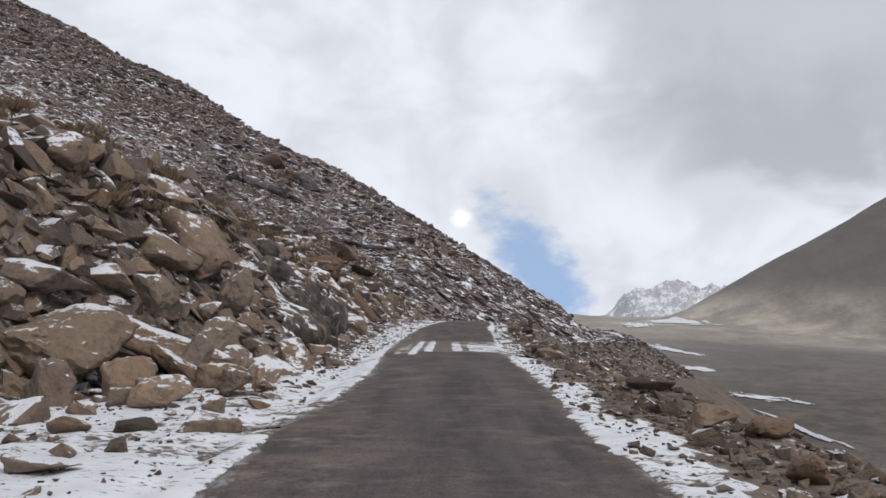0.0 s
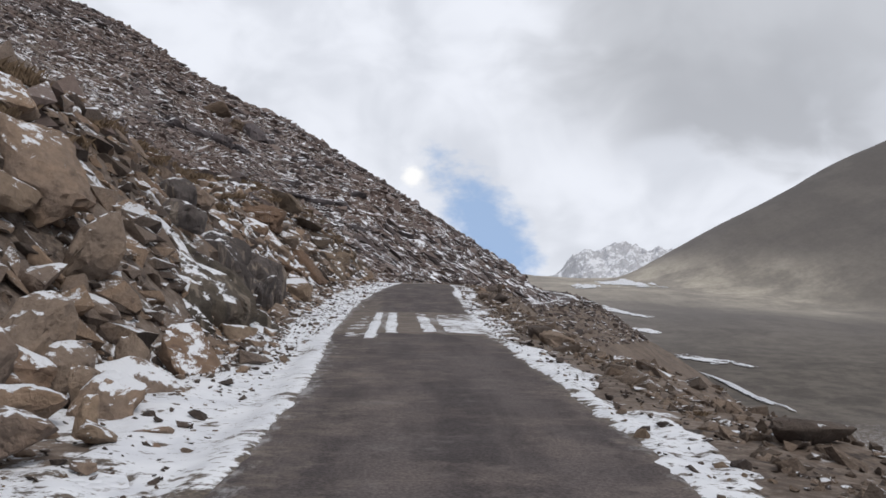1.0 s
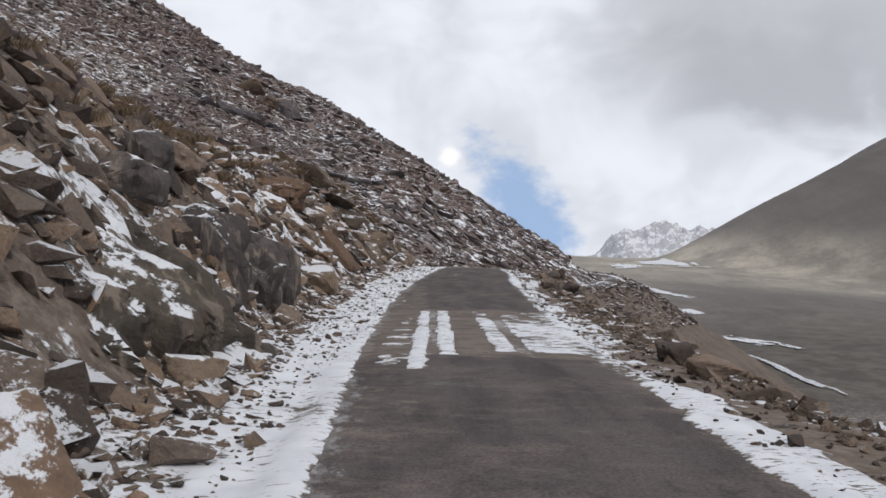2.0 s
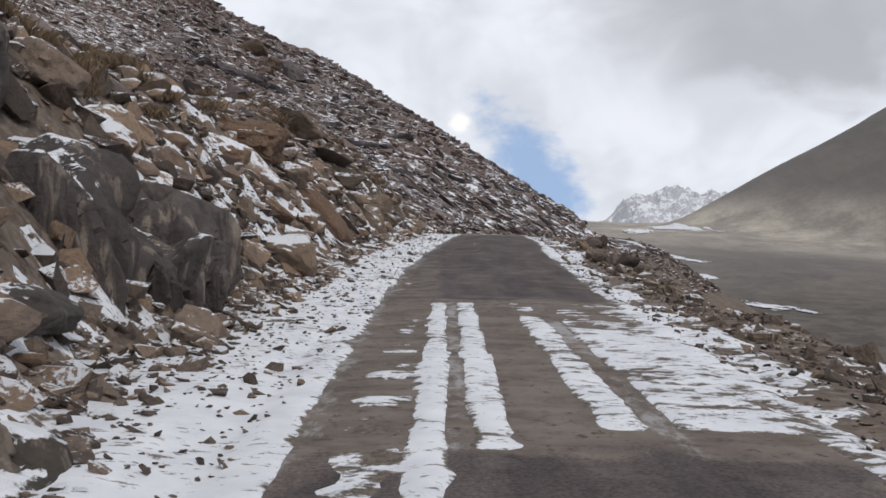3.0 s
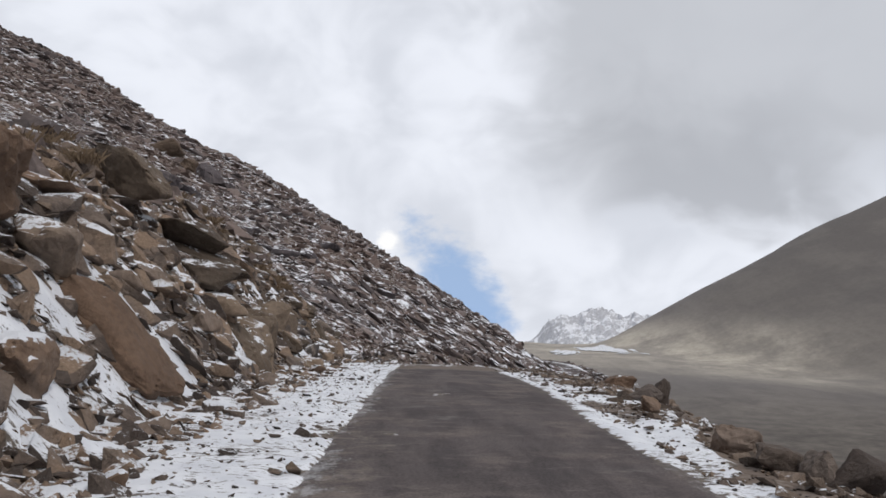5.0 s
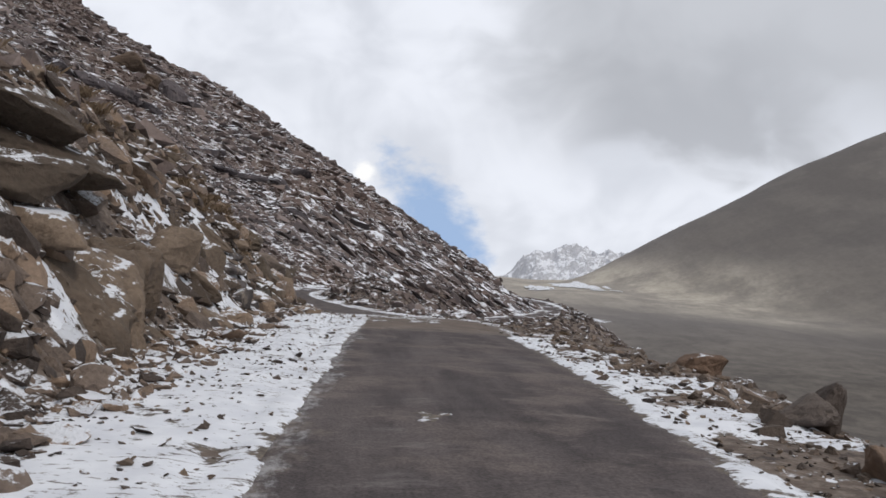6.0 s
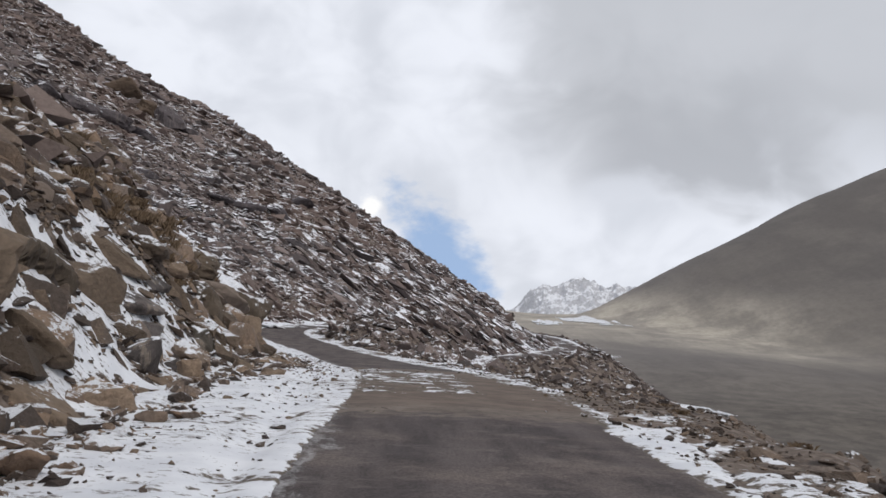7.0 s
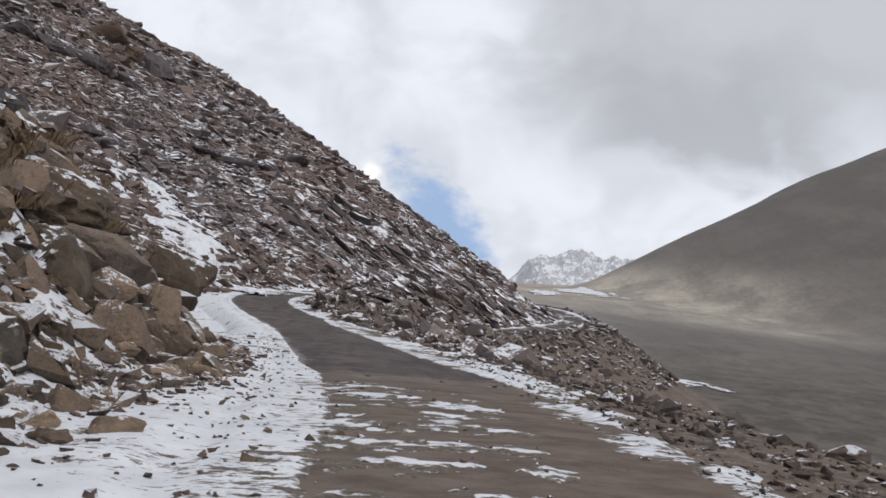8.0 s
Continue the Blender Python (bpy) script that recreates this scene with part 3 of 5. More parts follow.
trodden = np.maximum(strip(rx, 0.5, 0.67, 0.04), strip(rx, 1.74, 1.96, 0.05)) * strip(ry, 26.3, 35.4, 0.4)
rime = np.maximum(rime, trodden * (0.95 + 0.6 * rough(rx * 2, ry, 1.2, 94, 4)))
road = tagged(sheet("road", rx, ry, rz, asphalt_mat, dust=dust, rime=rime), "narrow worn grey-brown asphalt mountain road", "road", kind="structure")

# wind-packed snow: verges beside the asphalt, wheel-track strips across one stretch, streaks past the crest
ys = np.arange(-6, 126, 0.11)
cx = np.interp(ys, LINE[:, 1], LINE[:, 0])
ds = np.arange(-6.2, 5.4, 0.065)
sy, sd = np.meshgrid(ys, ds, indexing="ij")
sx = cx[:, None] + sd
_, road_z = beside(sx, sy)
edge_a, edge_b = edges(sy)
paved = step(edge_a - 0.34, edge_a - 0.09, sd) * (1 - step(edge_b + 0.09, edge_b + 0.34, sd))
road_top = road_z + 0.03 * np.maximum(1 - (sd / HALF) ** 2, -0.5) + 0.012 * rough(sx, sy, 1.5, 91, 3)
base = road_top * paved + np.maximum(land(sx, sy), road_z - 0.4) * (1 - paved)
left_in = edge_a + 0.02 + np.interp(sy, [61, 65, 69, 74, 77], [0, 0.35, 0.5, 0.35, 0])
left_out = np.interp(sy, [-6, 11, 18, 22, 30, 44, 60, 72, 90, 122], [-5.8, -5.4, -3.6, -3.2, -3.9, -4.1, -4.2, -3.8, -5.4, -6.0])
right_in = edge_b - 0.08 - 0.55 * strip(sy, 77, 100, 3)
right_out = np.interp(sy, [-6, 10, 14, 18, 25, 29, 34, 38, 46, 51, 57, 62, 66, 70, 80, 90, 104, 122], [2.75, 2.6, 2.55, 2.3, 2.25, 2.55, 2.65, 2.35, 2.4, 3.5, 3.7, 3.0, 2.4, 2.3, 3.3, 3.5, 3.3, 3.4])
mask = (1.25 + 0.2 * strip(sy, 60, 80, 3) - 0.3 * strip(sy, 4, 15, 2)) * np.minimum(step(left_out - 0.22, left_out + 0.22, sd), 1 - step(left_in - 0.02, left_in + 0.14, sd))
mask = np.maximum(mask, (1.05 - 0.4 * strip(sy, 62, 73.5, 1.5) + 0.25 * strip(sy, 43, 60, 2)) * strip(sd, right_in, right_out, 0.16) * (1 - (0.36 - 0.2 * strip(sy, 27, 47, 2)) * step(0.4, 0.6, sd - right_in + 0.2 * rough(sx, sy, 1.1, 127, 3))))
for lo, hi, a, b in ((25.4, 35.3, 0.29, 0.515), (26.7, 35.3, 0.655, 0.92), (27.2, 35.4, 1.44, 1.77), (27.2, 35.5, 1.93, 3.12)):
    mask = np.maximum(mask, (1.3 if b < 0.6 else 1.25 if b < 1.2 else np.interp(sy, [31, 33, 34, 35.5], [1.1, 1.05, 0.8, 0.65]) if b < 2 else np.interp(sy, [28, 32, 33.2, 35.5], [1.1, 1.05, 0.7, 0.55])) * strip(sy, lo, hi, 0.12) * strip(sx, a, b, 0.045))
mask = np.maximum(mask, (0.5 + 0.5 * rough(sx * 0.6, sy, 0.22, 125, 3)) * strip(sy, 25.6, 33.5, 0.6) * strip(sx, -0.15, 0.3, 0.2))
streaks = strip(sy + 0.25 * (sx - 2), 64.4, 72.4, 0.5) * strip(sx, 0.6, 3.1, 0.35)
mask = np.maximum(mask, streaks * (0.72 + 0.75 * rough(sx * 0.35, sy + 0.1 * sx, 0.5, 101, 3) + 0.75 * rough(sx, sy * 1.6, 0.5, 103, 4, 0.7) + 0.35 * rough(sx, sy * 1.3, 0.22, 105, 2)))
mask = np.maximum(mask, strip(sx, 3.7, 4.5, 0.2) * strip(sy, 67, 71.5, 0.5) * 0.75)
mask = np.maximum(mask, 0.66 * strip(sy, 51.5, 52.6, 0.2) * strip(sx, 1.25, 1.75, 0.12) * (0.6 + rough(sx, sy, 0.3, 107, 2)))
mask = np.maximum(mask, 0.7 * strip(sy, 44, 47, 0.6) * strip(sx, 0.1, 0.9, 0.3) * (0.6 + 0.9 * rough(sx, sy * 0.6, 0.5, 109, 3)))
on_road = 1 - step(HALF - 0.35, HALF, np.abs(sd))
calm = 1 - 0.65 * np.maximum(streaks, on_road)
mask = mask + calm * 0.52 * rough(sx, sy, 1.5, 111, 5, 0.68) + 0.2 * rough(sx, sy * 1.4, 0.28, 121, 3) + (0.05 + 0.13 * on_road) * rough(sx * 0.4, sy * 2.4, 0.3, 123, 3) - 0.66
thick = 0.018 + 0.03 * step(HALF - 0.3, HALF + 0.5, np.abs(sd))
snow_z = base + np.clip(thick * np.tanh(mask * 2.4), -0.06, 0.08)
cell = (mask > -0.35) & (sd < right_out + 0.45)
keep = cell[:-1, :-1] | cell[1:, 1:] | cell[:-1, 1:] | cell[1:, :-1]
snow_cover = tagged(sheet("snow_cover", sx, sy, snow_z, snow_mat, keep, depth=np.clip(mask - 0.45 * streaks - 0.16 * on_road, -0.2, 1)), "thin wind-blown snow along both road verges", "snow", kind="structure")


def on_snow(x, y):
    """The height on which a stone lies: the snow's top where there is snow, else the ground."""
    d = x - np.interp(y, LINE[:, 1], LINE[:, 0])
    i = np.clip(np.round((y - ys[0]) / 0.11).astype(int), 0, len(ys) - 1)
    j = np.clip(np.round((d - ds[0]) / 0.065).astype(int), 0, len(ds) - 1)
    inside = (d > ds[0]) & (d < ds[-1])
    return np.where(inside & (mask[i, j] > -0.3), np.maximum(snow_z[i, j], land(x, y)), land(x, y))


# pockets of snow lodged between the rocks of the bank
ks = np.arange(3, 92, 0.12)
us = np.arange(-0.6, 7.0, 0.1)
by2, up2 = np.meshgrid(ks, us, indexing="ij")
bx2 = foot(by2) - up2
lodge = 0.55 * rough(bx2, by2, 1.5, 131, 4, 0.55) + 0.4 * rough(bx2, by2, 7.0, 137, 2) + 0.34 * rough(bx2, by2, 0.36, 139, 3)
lodge = lodge - 0.8 * (1 - step(-0.6, 0.1, up2)) - 0.8 * step(6, 6.9, up2)
lodge = lodge + 0.45 * strip(by2, 37, 49, 3) + 0.14 * strip(by2, 49, 60, 2) + 0.3 * strip(by2, 60.5, 62, 1.2) * (1 - step(1.2, 2.4, up2)) + 0.62 * strip(by2, 62, 67.8, 0.8) * (1 - step(1.3, 2.7, up2)) - 0.22 * strip(by2, 2, 37, 2) - 0.12 * strip(by2, 21.5, 35, 1) + 0.12 * strip(by2, 27, 40, 2) - 0.17 - 0.3 * step(1.8, 4, up2)
bz2 = land(bx2, by2) + 0.01 + np.clip(0.07 * np.tanh(lodge * 3), -0.1, 0.07) + 0.035 * rough(bx2, by2, 0.5, 141, 3)
cell = lodge > -0.2
bank_snow = tagged(sheet("bank_snow", bx2, by2, bz2, snow_mat, cell[:-1, :-1] | cell[1:, 1:] | cell[:-1, 1:] | cell[1:, :-1], depth=np.clip(lodge * 0.8, -0.2, 1)),
                   "pockets of snow lodged between bank rocks", "snow", kind="structure")

# snow along the road where it comes out on the far slope
far = np.arange(len(LINE))[(LINE[:, 1] > 124) & (LINE[:, 1] < 236)]
ld = np.arange(-4.6, 4.4, 0.14)
lx, ly = LINE[far, 0, None] + right_of[far, 0, None] * ld, LINE[far, 1, None] + right_of[far, 1, None] * ld
drift = 0.95 * np.maximum(strip(ld[None] + 0 * lx, -4.0, -1.9, 0.5), strip(ld[None] + 0 * lx, 1.6, 2.8, 0.4)) + 0.8 * rough(lx, ly, 2.2, 151, 5, 0.65) - 0.62
lz = np.where(np.abs(ld[None]) < HALF, LINE[far, 2, None] + 0.03, land(lx, ly)) + np.clip(0.12 * drift, -0.08, 0.12)
cell = drift > -0.2
tagged(sheet("far_road_snow", lx, ly, lz, snow_mat, cell[:-1, :-1] | cell[1:, 1:] | cell[:-1, 1:] | cell[1:, :-1], depth=np.clip(drift, -0.2, 1)),
       "snow along the road on the far slope", "snow", kind="structure")

# a bigger snow field in the gully above the bend
hx, hy = np.meshgrid(np.arange(-22, -3, 0.16), np.arange(118, 142, 0.2))
field = 1.0 - np.hypot((hx + 11.5 + 0.55 * (hy - 131)) / 4.2, (hy - 131) / 8.0) + 0.75 * rough(hx, hy, 2.2, 161, 5, 0.68)
cell = field > 0
hz = land(hx, hy) + 0.1 + 0.35 * np.tanh(field)
tagged(sheet("gully_snow", hx, hy, hz, snow_mat, cell[:-1, :-1] & cell[1:, 1:] & cell[:-1, 1:] & cell[1:, :-1], depth=np.clip(field * 0.9 - 0.1, -0.2, 1)),
       "snow field lying in the stony gully", "snow", kind="structure")

# ---- rocks ----
def hull(seed, count=14, box=0.5):
    """The faces of a broken stone, about 2 across: the convex skin round a few points; box: how blocky it is."""
    r = np.random.default_rng(seed)
    p = r.normal(size=(count, 3))
    p /= np.linalg.norm(p, axis=1)[:, None]
    cube = p / np.abs(p).max(1)[:, None]
    p = (p * (1 - box) + cube * box * 0.92) * r.uniform(0.82, 1.05, (count, 1))
    i, j, k = np.array([(a, b, c) for a in range(count) for b in range(a) for c in range(b)]).T
    n = np.cross(p[j] - p[i], p[k] - p[i])
    off = np.einsum("fi,pfi->fp", n, p[:, None] - p[i][None])
    outer, inner = (off < 1e-9).all(1), (off > -1e-9).all(1)
    f = np.vstack([np.stack([i, j, k], -1)[outer], np.stack([i, k, j], -1)[inner]])
    used, f = np.unique(f, return_inverse=True)
    p = p[used] - (p[used].max(0) + p[used].min(0)) / 2
    return p / np.abs(p).max(0), f.reshape(-1, 3)


def finer(v, f):
    """Every face split in four."""
    pairs = np.sort(np.concatenate([f[:, [0, 1]], f[:, [1, 2]], f[:, [2, 0]]]), 1)
    edges, at = np.unique(pairs, axis=0, return_inverse=True)
    a, b, c = (at.reshape(3, -1) + len(v))
    i, j, k = f.T
    return np.vstack([v, v[edges].mean(1)]), np.vstack([np.stack(q, -1) for q in ((i, a, c), (a, j, b), (c, b, k), (a, b, c))])


def eased(v, f, amount):
    """Edges worn round: every point moved towards the middle of its neighbours."""
    total, n = np.zeros_like(v), np.zeros(len(v))
    for a, b in ((0, 1), (1, 2), (2, 0)):
        for p, q in ((a, b), (b, a)):
            np.add.at(total, f[:, p], v[f[:, q]])
            np.add.at(n, f[:, p], 1)
    return v + amount * (total / n[:, None] - v)


def rough3(p, size, seed, octaves=4, gain=0.55):
    """Fractal noise about 0 at points in space."""
    q, total, amount = p / size, np.zeros(len(p)), 1.0
    for k in range(octaves):
        i = np.floor(q).astype(np.int64)
        u = q - i
        u = u * u * (3 - 2 * u)
        for cx in (0, 1):
            for cy in (0, 1):
                for cz in (0, 1):
                    w = np.prod([u[:, a] if c else 1 - u[:, a] for a, c in enumerate((cx, cy, cz))], 0)
                    total += amount * w * (2 * lattice(i[:, 0] + cx + 57 * (i[:, 2] + cz), i[:, 1] + cy - 131 * (i[:, 2] + cz), seed + k) - 1)
        q, amount = q * 2.03 + 7.1, amount * gain
    return total


def worn(seed, count=16, box=0.6, splits=3, ease=1, jag=0.03, size=0.5):
    """A boulder: broken faces, worn edges, and a surface pitted and cracked at two scales."""
    v, f = hull(seed, count, box)
    for k in range(splits):
        v, f = finer(v, f)
        if 0 < k < 3:
            v = eased(v, f, 0.3)
    for _ in range(ease):
        v = eased(v, f, 0.5)
    swell = rough3(v, size * 1.6, seed) * 2.8 - 1.2 * np.clip(0.12 - np.abs(rough3(v, size * 1.3, seed + 30, 3)), 0, 1) / 0.12
    v = v * (1 + jag * swell[:, None])
    return v + jag * 0.9 * np.stack([rough3(v, size * 0.45, seed + 50 + 9 * k, 3) for k in range(3)], -1), f


def stone_mesh(name, v, f, mat, smooth=False):
    me = bpy.data.meshes.new(name)
    fill(me, v, f)
    me.polygons.foreach_set("use_smooth", np.full(len(f), smooth))
    if smooth:
        me.set_sharp_from_angle(angle=radians(26))
    me.materials.append(mat)
    return me


def rubble(name, label, category, kinds, x, y, size, flat, mat, tilt, wild, sink, seed, lie=land, smooth=False):
    """Countless stones in one mesh: strewn at x, y on the ground, size metres across, lying with the bedding."""
    r = np.random.default_rng(seed)
    z = lie(x, y)
    verts, faces, count = [], [], 0
    which = r.integers(0, len(kinds), len(x))
    for k, (v, f) in enumerate(kinds):
        here = np.flatnonzero(which == k)
        if not len(here):
            continue
        m = len(here)
        scale = size[here, None] * 0.5 * np.stack([r.uniform(0.8, 1.5, m), r.uniform(0.7, 1.2, m), r.uniform(0.6, 1.25, m) * flat], -1)
        a = np.stack([r.normal(0, wild, m), r.normal(tilt, wild, m), r.uniform(-0.6, 0.6, m) + r.normal(0, wild * 2, m)])
        (ca, cb, cc), (sa, sb, sc) = np.cos(a), np.sin(a)
        rot = np.stack([np.stack([cc * cb, cc * sb * sa - sc * ca, cc * sb * ca + sc * sa], -1),
                        np.stack([sc * cb, sc * sb * sa + cc * ca, sc * sb * ca - cc * sa], -1),
                        np.stack([-sb, cb * sa, cb * ca], -1)], 1)
        p = np.einsum("mij,mvj->mvi", rot, v[None] * scale[:, None])
        p += np.stack([x[here], y[here], z[here] + scale[:, 2] * (1 - 2 * sink)], -1)[:, None]
        verts.append(p.reshape(-1, 3))
        faces.append((f[None] + (np.arange(m) * len(v))[:, None, None]).reshape(-1, 3) + count)
        count += m * len(v)
    me = stone_mesh(name, np.vstack(verts), np.vstack(faces), mat, smooth)
    return tagged(new(name, me), label, category, kind="stuff")


pebble_kinds = [hull(900 + k, 8, 0.45) for k in range(14)]
stone_kinds = [hull(940 + k, 13, 0.6) for k in range(14)]
block_kinds = [worn(960 + k, 12, 0.7, 1, 1, 0.06) for k in range(14)]
chip_kinds = [hull(980 + k, 10, 0.6) for k in range(16)]
rng = np.random.default_rng(7)


def sizes(r, n, low, high, power):
    return low * (1 - r.uniform(0, 1, n) * (1 - (low / high) ** power)) ** (-1 / power)


def knob(x, y):
    """Where bedrock stands out of the bank, bare of loose blocks."""
    return ((y > 20.4) & (y < 27.6) & (x > -4.7)) | ((y > 28.3) & (y < 34.0) & (x > -5.9))


def drifted(x, y):
    """A stretch of the bank that lies under snow, with few rocks showing."""
    return ((y > 58.6) & (y < 61.5) & (x < -1.7) & (x > -5.2)) | ((y >= 61.5) & (y < 68.6) & (x > foot(y) - 2.3))


# the broad slope beyond the gully, up to the skyline
n = 118000
fy = 118 + 182 * rng.uniform(0, 1, n) ** 0.95
fx = rng.uniform(-150, 48, n)
ok = (np.abs(fx - 1.5) < 0.62 * (fy - 22)) & (fy < 252 - 0.37 * (fx - 31))
d_far, _ = beside(fx, fy)
ok &= (d_far < -2.6) & ~((fy < 124) & (fx > -6))
fx, fy = fx[ok], fy[ok]
rubble("hillside_scree", "grey-brown slabby scree dusted with snow covering the hillside", "scree", pebble_kinds, fx, fy,
       sizes(rng, len(fx), 0.36, 2.6, 2.3) * np.clip((fy - 60) / 130, 0.55, 1.2), 0.5, scree_mat, 0.28, 0.22, 0.42, 11)

n = 21000
cy2, cx2 = rng.uniform(108, 180, n), rng.uniform(-42, 42, n)
d_c, _ = beside(cx2, cy2)
ok = (d_c < -2.5) & (np.abs(cx2 - 1.5) < 0.62 * (cy2 - 40)) & ((cy2 > 121) | (cx2 < -8))
cx2, cy2 = cx2[ok], cy2[ok]
rubble("slope_foot_rubble", "dark slabby rocks at the foot of the hillside", "rubble", pebble_kinds, cx2, cy2, sizes(rng, len(cx2), 0.35, 1.7, 1.9), 0.55, scree_mat, 0.32, 0.22, 0.36, 18)

n = 4600
ey, ex = rng.uniform(150, 242, n), rng.uniform(-6, 46, n)
d_e, _ = beside(ex, ey)
ok = (d_e < -2.6) & (d_e > -26)
ex, ey = ex[ok], ey[ok]
rubble("bedded_slabs", "dark bedded rock slabs streaked with snow on the spur", "rock slabs", stone_kinds, ex, ey, sizes(rng, len(ex), 1.0, 3.4, 2.0), 0.32, bedded_mat, 0.6, 0.1, 0.4, 21)

# rocks round the gully, on both sides of the bend
n = 11000
qy = rng.uniform(84, 150, n)
qx = rng.uniform(-30, 24, n)
d_q, _ = beside(qx, qy)
ok = (np.abs(d_q + 0.3) > 3.3) & ((d_q > 0) | (qy > 98) | (qx < foot(qy) - 1))
qx, qy = qx[ok], qy[ok]
rubble("gully_rubble", "brown rubble round the bend of the road", "rubble", pebble_kinds, qx, qy, sizes(rng, len(qx), 0.25, 1.3, 1.9), 0.58, scree_mat, 0.38, 0.28, 0.36, 19)

# the slope above the cut bank
n = 10000
ux, uy = -2 - 32 * rng.uniform(0, 1, n) ** 1.4, rng.uniform(4, 96, n)
ok = ux < foot(uy) - 3.0
ux, uy = ux[ok], uy[ok]
rubble("upper_talus", "brown and grey broken rock above the road bank", "talus", pebble_kinds, ux, uy, sizes(rng, len(ux), 0.22, 1.3, 2.0), 0.6, scree_mat, 0.5, 0.28, 0.35, 12)

# the bank itself, close to the road
n = 8500
by = rng.uniform(4, 90, n)
bx = foot(by) + 0.1 - 4.6 * rng.uniform(0, 1, n)
big = sizes(rng, n, 0.10, 0.70, 1.6)
few = ~(drifted(bx, by) & (rng.uniform(0, 1, n) < 0.8) & (by > 61))
bx, by, big = bx[few], by[few], big[few]
ok = by < 61
rubble("bank_rubble", "brown broken granite rubble on the road bank", "rubble", chip_kinds, bx[ok], by[ok], big[ok], 0.6, stone_mat, 0.5, 0.32, 0.32, 13)
rubble("crest_rubble", "dark umber rubble on the bank by the crest", "rubble", chip_kinds, bx[~ok], by[~ok], big[~ok], 0.6, umber_stone_mat, 0.5, 0.32, 0.32, 22)

n = 2700
my = rng.uniform(5, 88, n)
mx = foot(my) - 0.25 - 5.2 * rng.uniform(0, 1, n)
ok = ~knob(mx, my) & ~(drifted(mx, my) & (rng.uniform(0, 1, n) < np.where(my < 61.5, 0.8, 0.95))) & ~((my > 35) & (my < 60) & (rng.uniform(0, 1, n) < 0.7))
mx, my, n = mx[ok], my[ok], ok.sum()
rubble("bank_blocks", "angular granite blocks packed on the road bank", "blocks", block_kinds, mx, my, sizes(rng, n, 0.3, 1.05, 1.7), 0.55, stone_mat, 0.48, 0.25, 0.3, 17, smooth=True)

# stones strewn over the snowy verge
n = 6500
vy = 4 + 84 * rng.uniform(0, 1, n)
vx = foot(vy) - 0.1 + np.maximum(beside(foot(vy), vy)[0] * -1 - HALF + 0.1, 0.3) * rng.uniform(0, 1, n) ** np.interp(vy, [4, 20, 33, 38, 52, 60], [2.2, 1.4, 1.5, 2.0, 2.6, 3.0])
rubble("verge_stones", "small dark stones lying in the snow of the verge", "stones", pebble_kinds, vx, vy, sizes(rng, n, 0.03, 0.2, 2.5), 0.45, grit_mat, 0.1, 0.3, 0.25, 14, on_snow)

n = 3300
zy = rng.uniform(10, 84, n)
zx = foot(zy) - 0.35 + 1.1 * rng.uniform(0, 1, n) ** 1.5
ok = beside(zx, zy)[0] < -HALF - 0.15
rubble("toe_rubble", "brown stone chips fallen to the foot of the bank", "stones", chip_kinds, zx[ok], zy[ok], sizes(rng, n, 0.07, 0.36, 1.9)[ok], 0.55, stone_mat, 0.2, 0.3, 0.25, 25, on_snow)

# small chips lying all over the bank, on rock and snow alike
n = 9000
ty2 = rng.uniform(8, 88, n)
tx2 = foot(ty2) - 5.0 * rng.uniform(0, 1, n) ** 1.2
ok = ~knob(tx2, ty2)
rubble("bank_chips", "small dark chips strewn over the snowy bank", "stones", pebble_kinds, tx2[ok], ty2[ok], sizes(rng, n, 0.05, 0.32, 2.0)[ok], 0.55, grit_mat, 0.45, 0.3, 0.05, 27)

n = 9200
ty2 = np.r_[rng.uniform(61, 71, 4200), rng.uniform(35, 52, n - 4200)]
tx2 = foot(ty2) + 0.1 - 3.0 * rng.uniform(0, 1, n)
rubble("drift_chips", "flat dark chips showing through snow on the bank", "stones", pebble_kinds, tx2, ty2, sizes(rng, n, 0.05, 0.36, 2.0), 0.4, grit_mat, 0.5, 0.28, -0.15, 28)

# downhill shoulder and slope
n = 12000
sy2 = 3 + 105 * rng.uniform(0, 1, n) ** 1.2
sx2 = np.interp(sy2, LINE[:, 1], LINE[:, 0]) + HALF + 0.9 + 7.5 * rng.uniform(0, 1, n) ** 1.5
rubble("shoulder_rubble", "brown stones and gravel along the downhill road shoulder", "rubble", chip_kinds, sx2, sy2,
       sizes(rng, n, 0.06, 0.42, 2.0) * np.interp(sy2, [56, 63, 80, 90], [1, 0.6, 0.6, 1]), 0.7, shoulder_mat, 0.2, 0.3, 0.46, 15)
n = 11000
py2 = np.r_[rng.uniform(66, 132, n - 3000), rng.uniform(132, 240, 3000)]
px2 = np.interp(py2, LINE[:, 1], LINE[:, 0]) + 2.7 + 15 * rng.uniform(0, 1, n) ** 1.3
ok = beside(px2, py2)[0] > 2.6
rubble("spur_rubble", "dark broken rocks covering the spur below the road", "rubble", chip_kinds, px2[ok], py2[ok],
       (sizes(rng, n, 0.2, 1.0, 1.7) * np.interp(py2, [66, 80, 100, 132, 140], [0.27, 0.42, 0.7, 0.8, 1.5]))[ok], 0.7, spur_mat, 0.2, 0.35, 0.36, 24)
n = 3800
gy2 = 4 + 80 * rng.uniform(0, 1, n)
gx2 = np.interp(gy2, LINE[:, 1], LINE[:, 0]) + HALF + 0.05 + 1.9 * rng.uniform(0, 1, n)
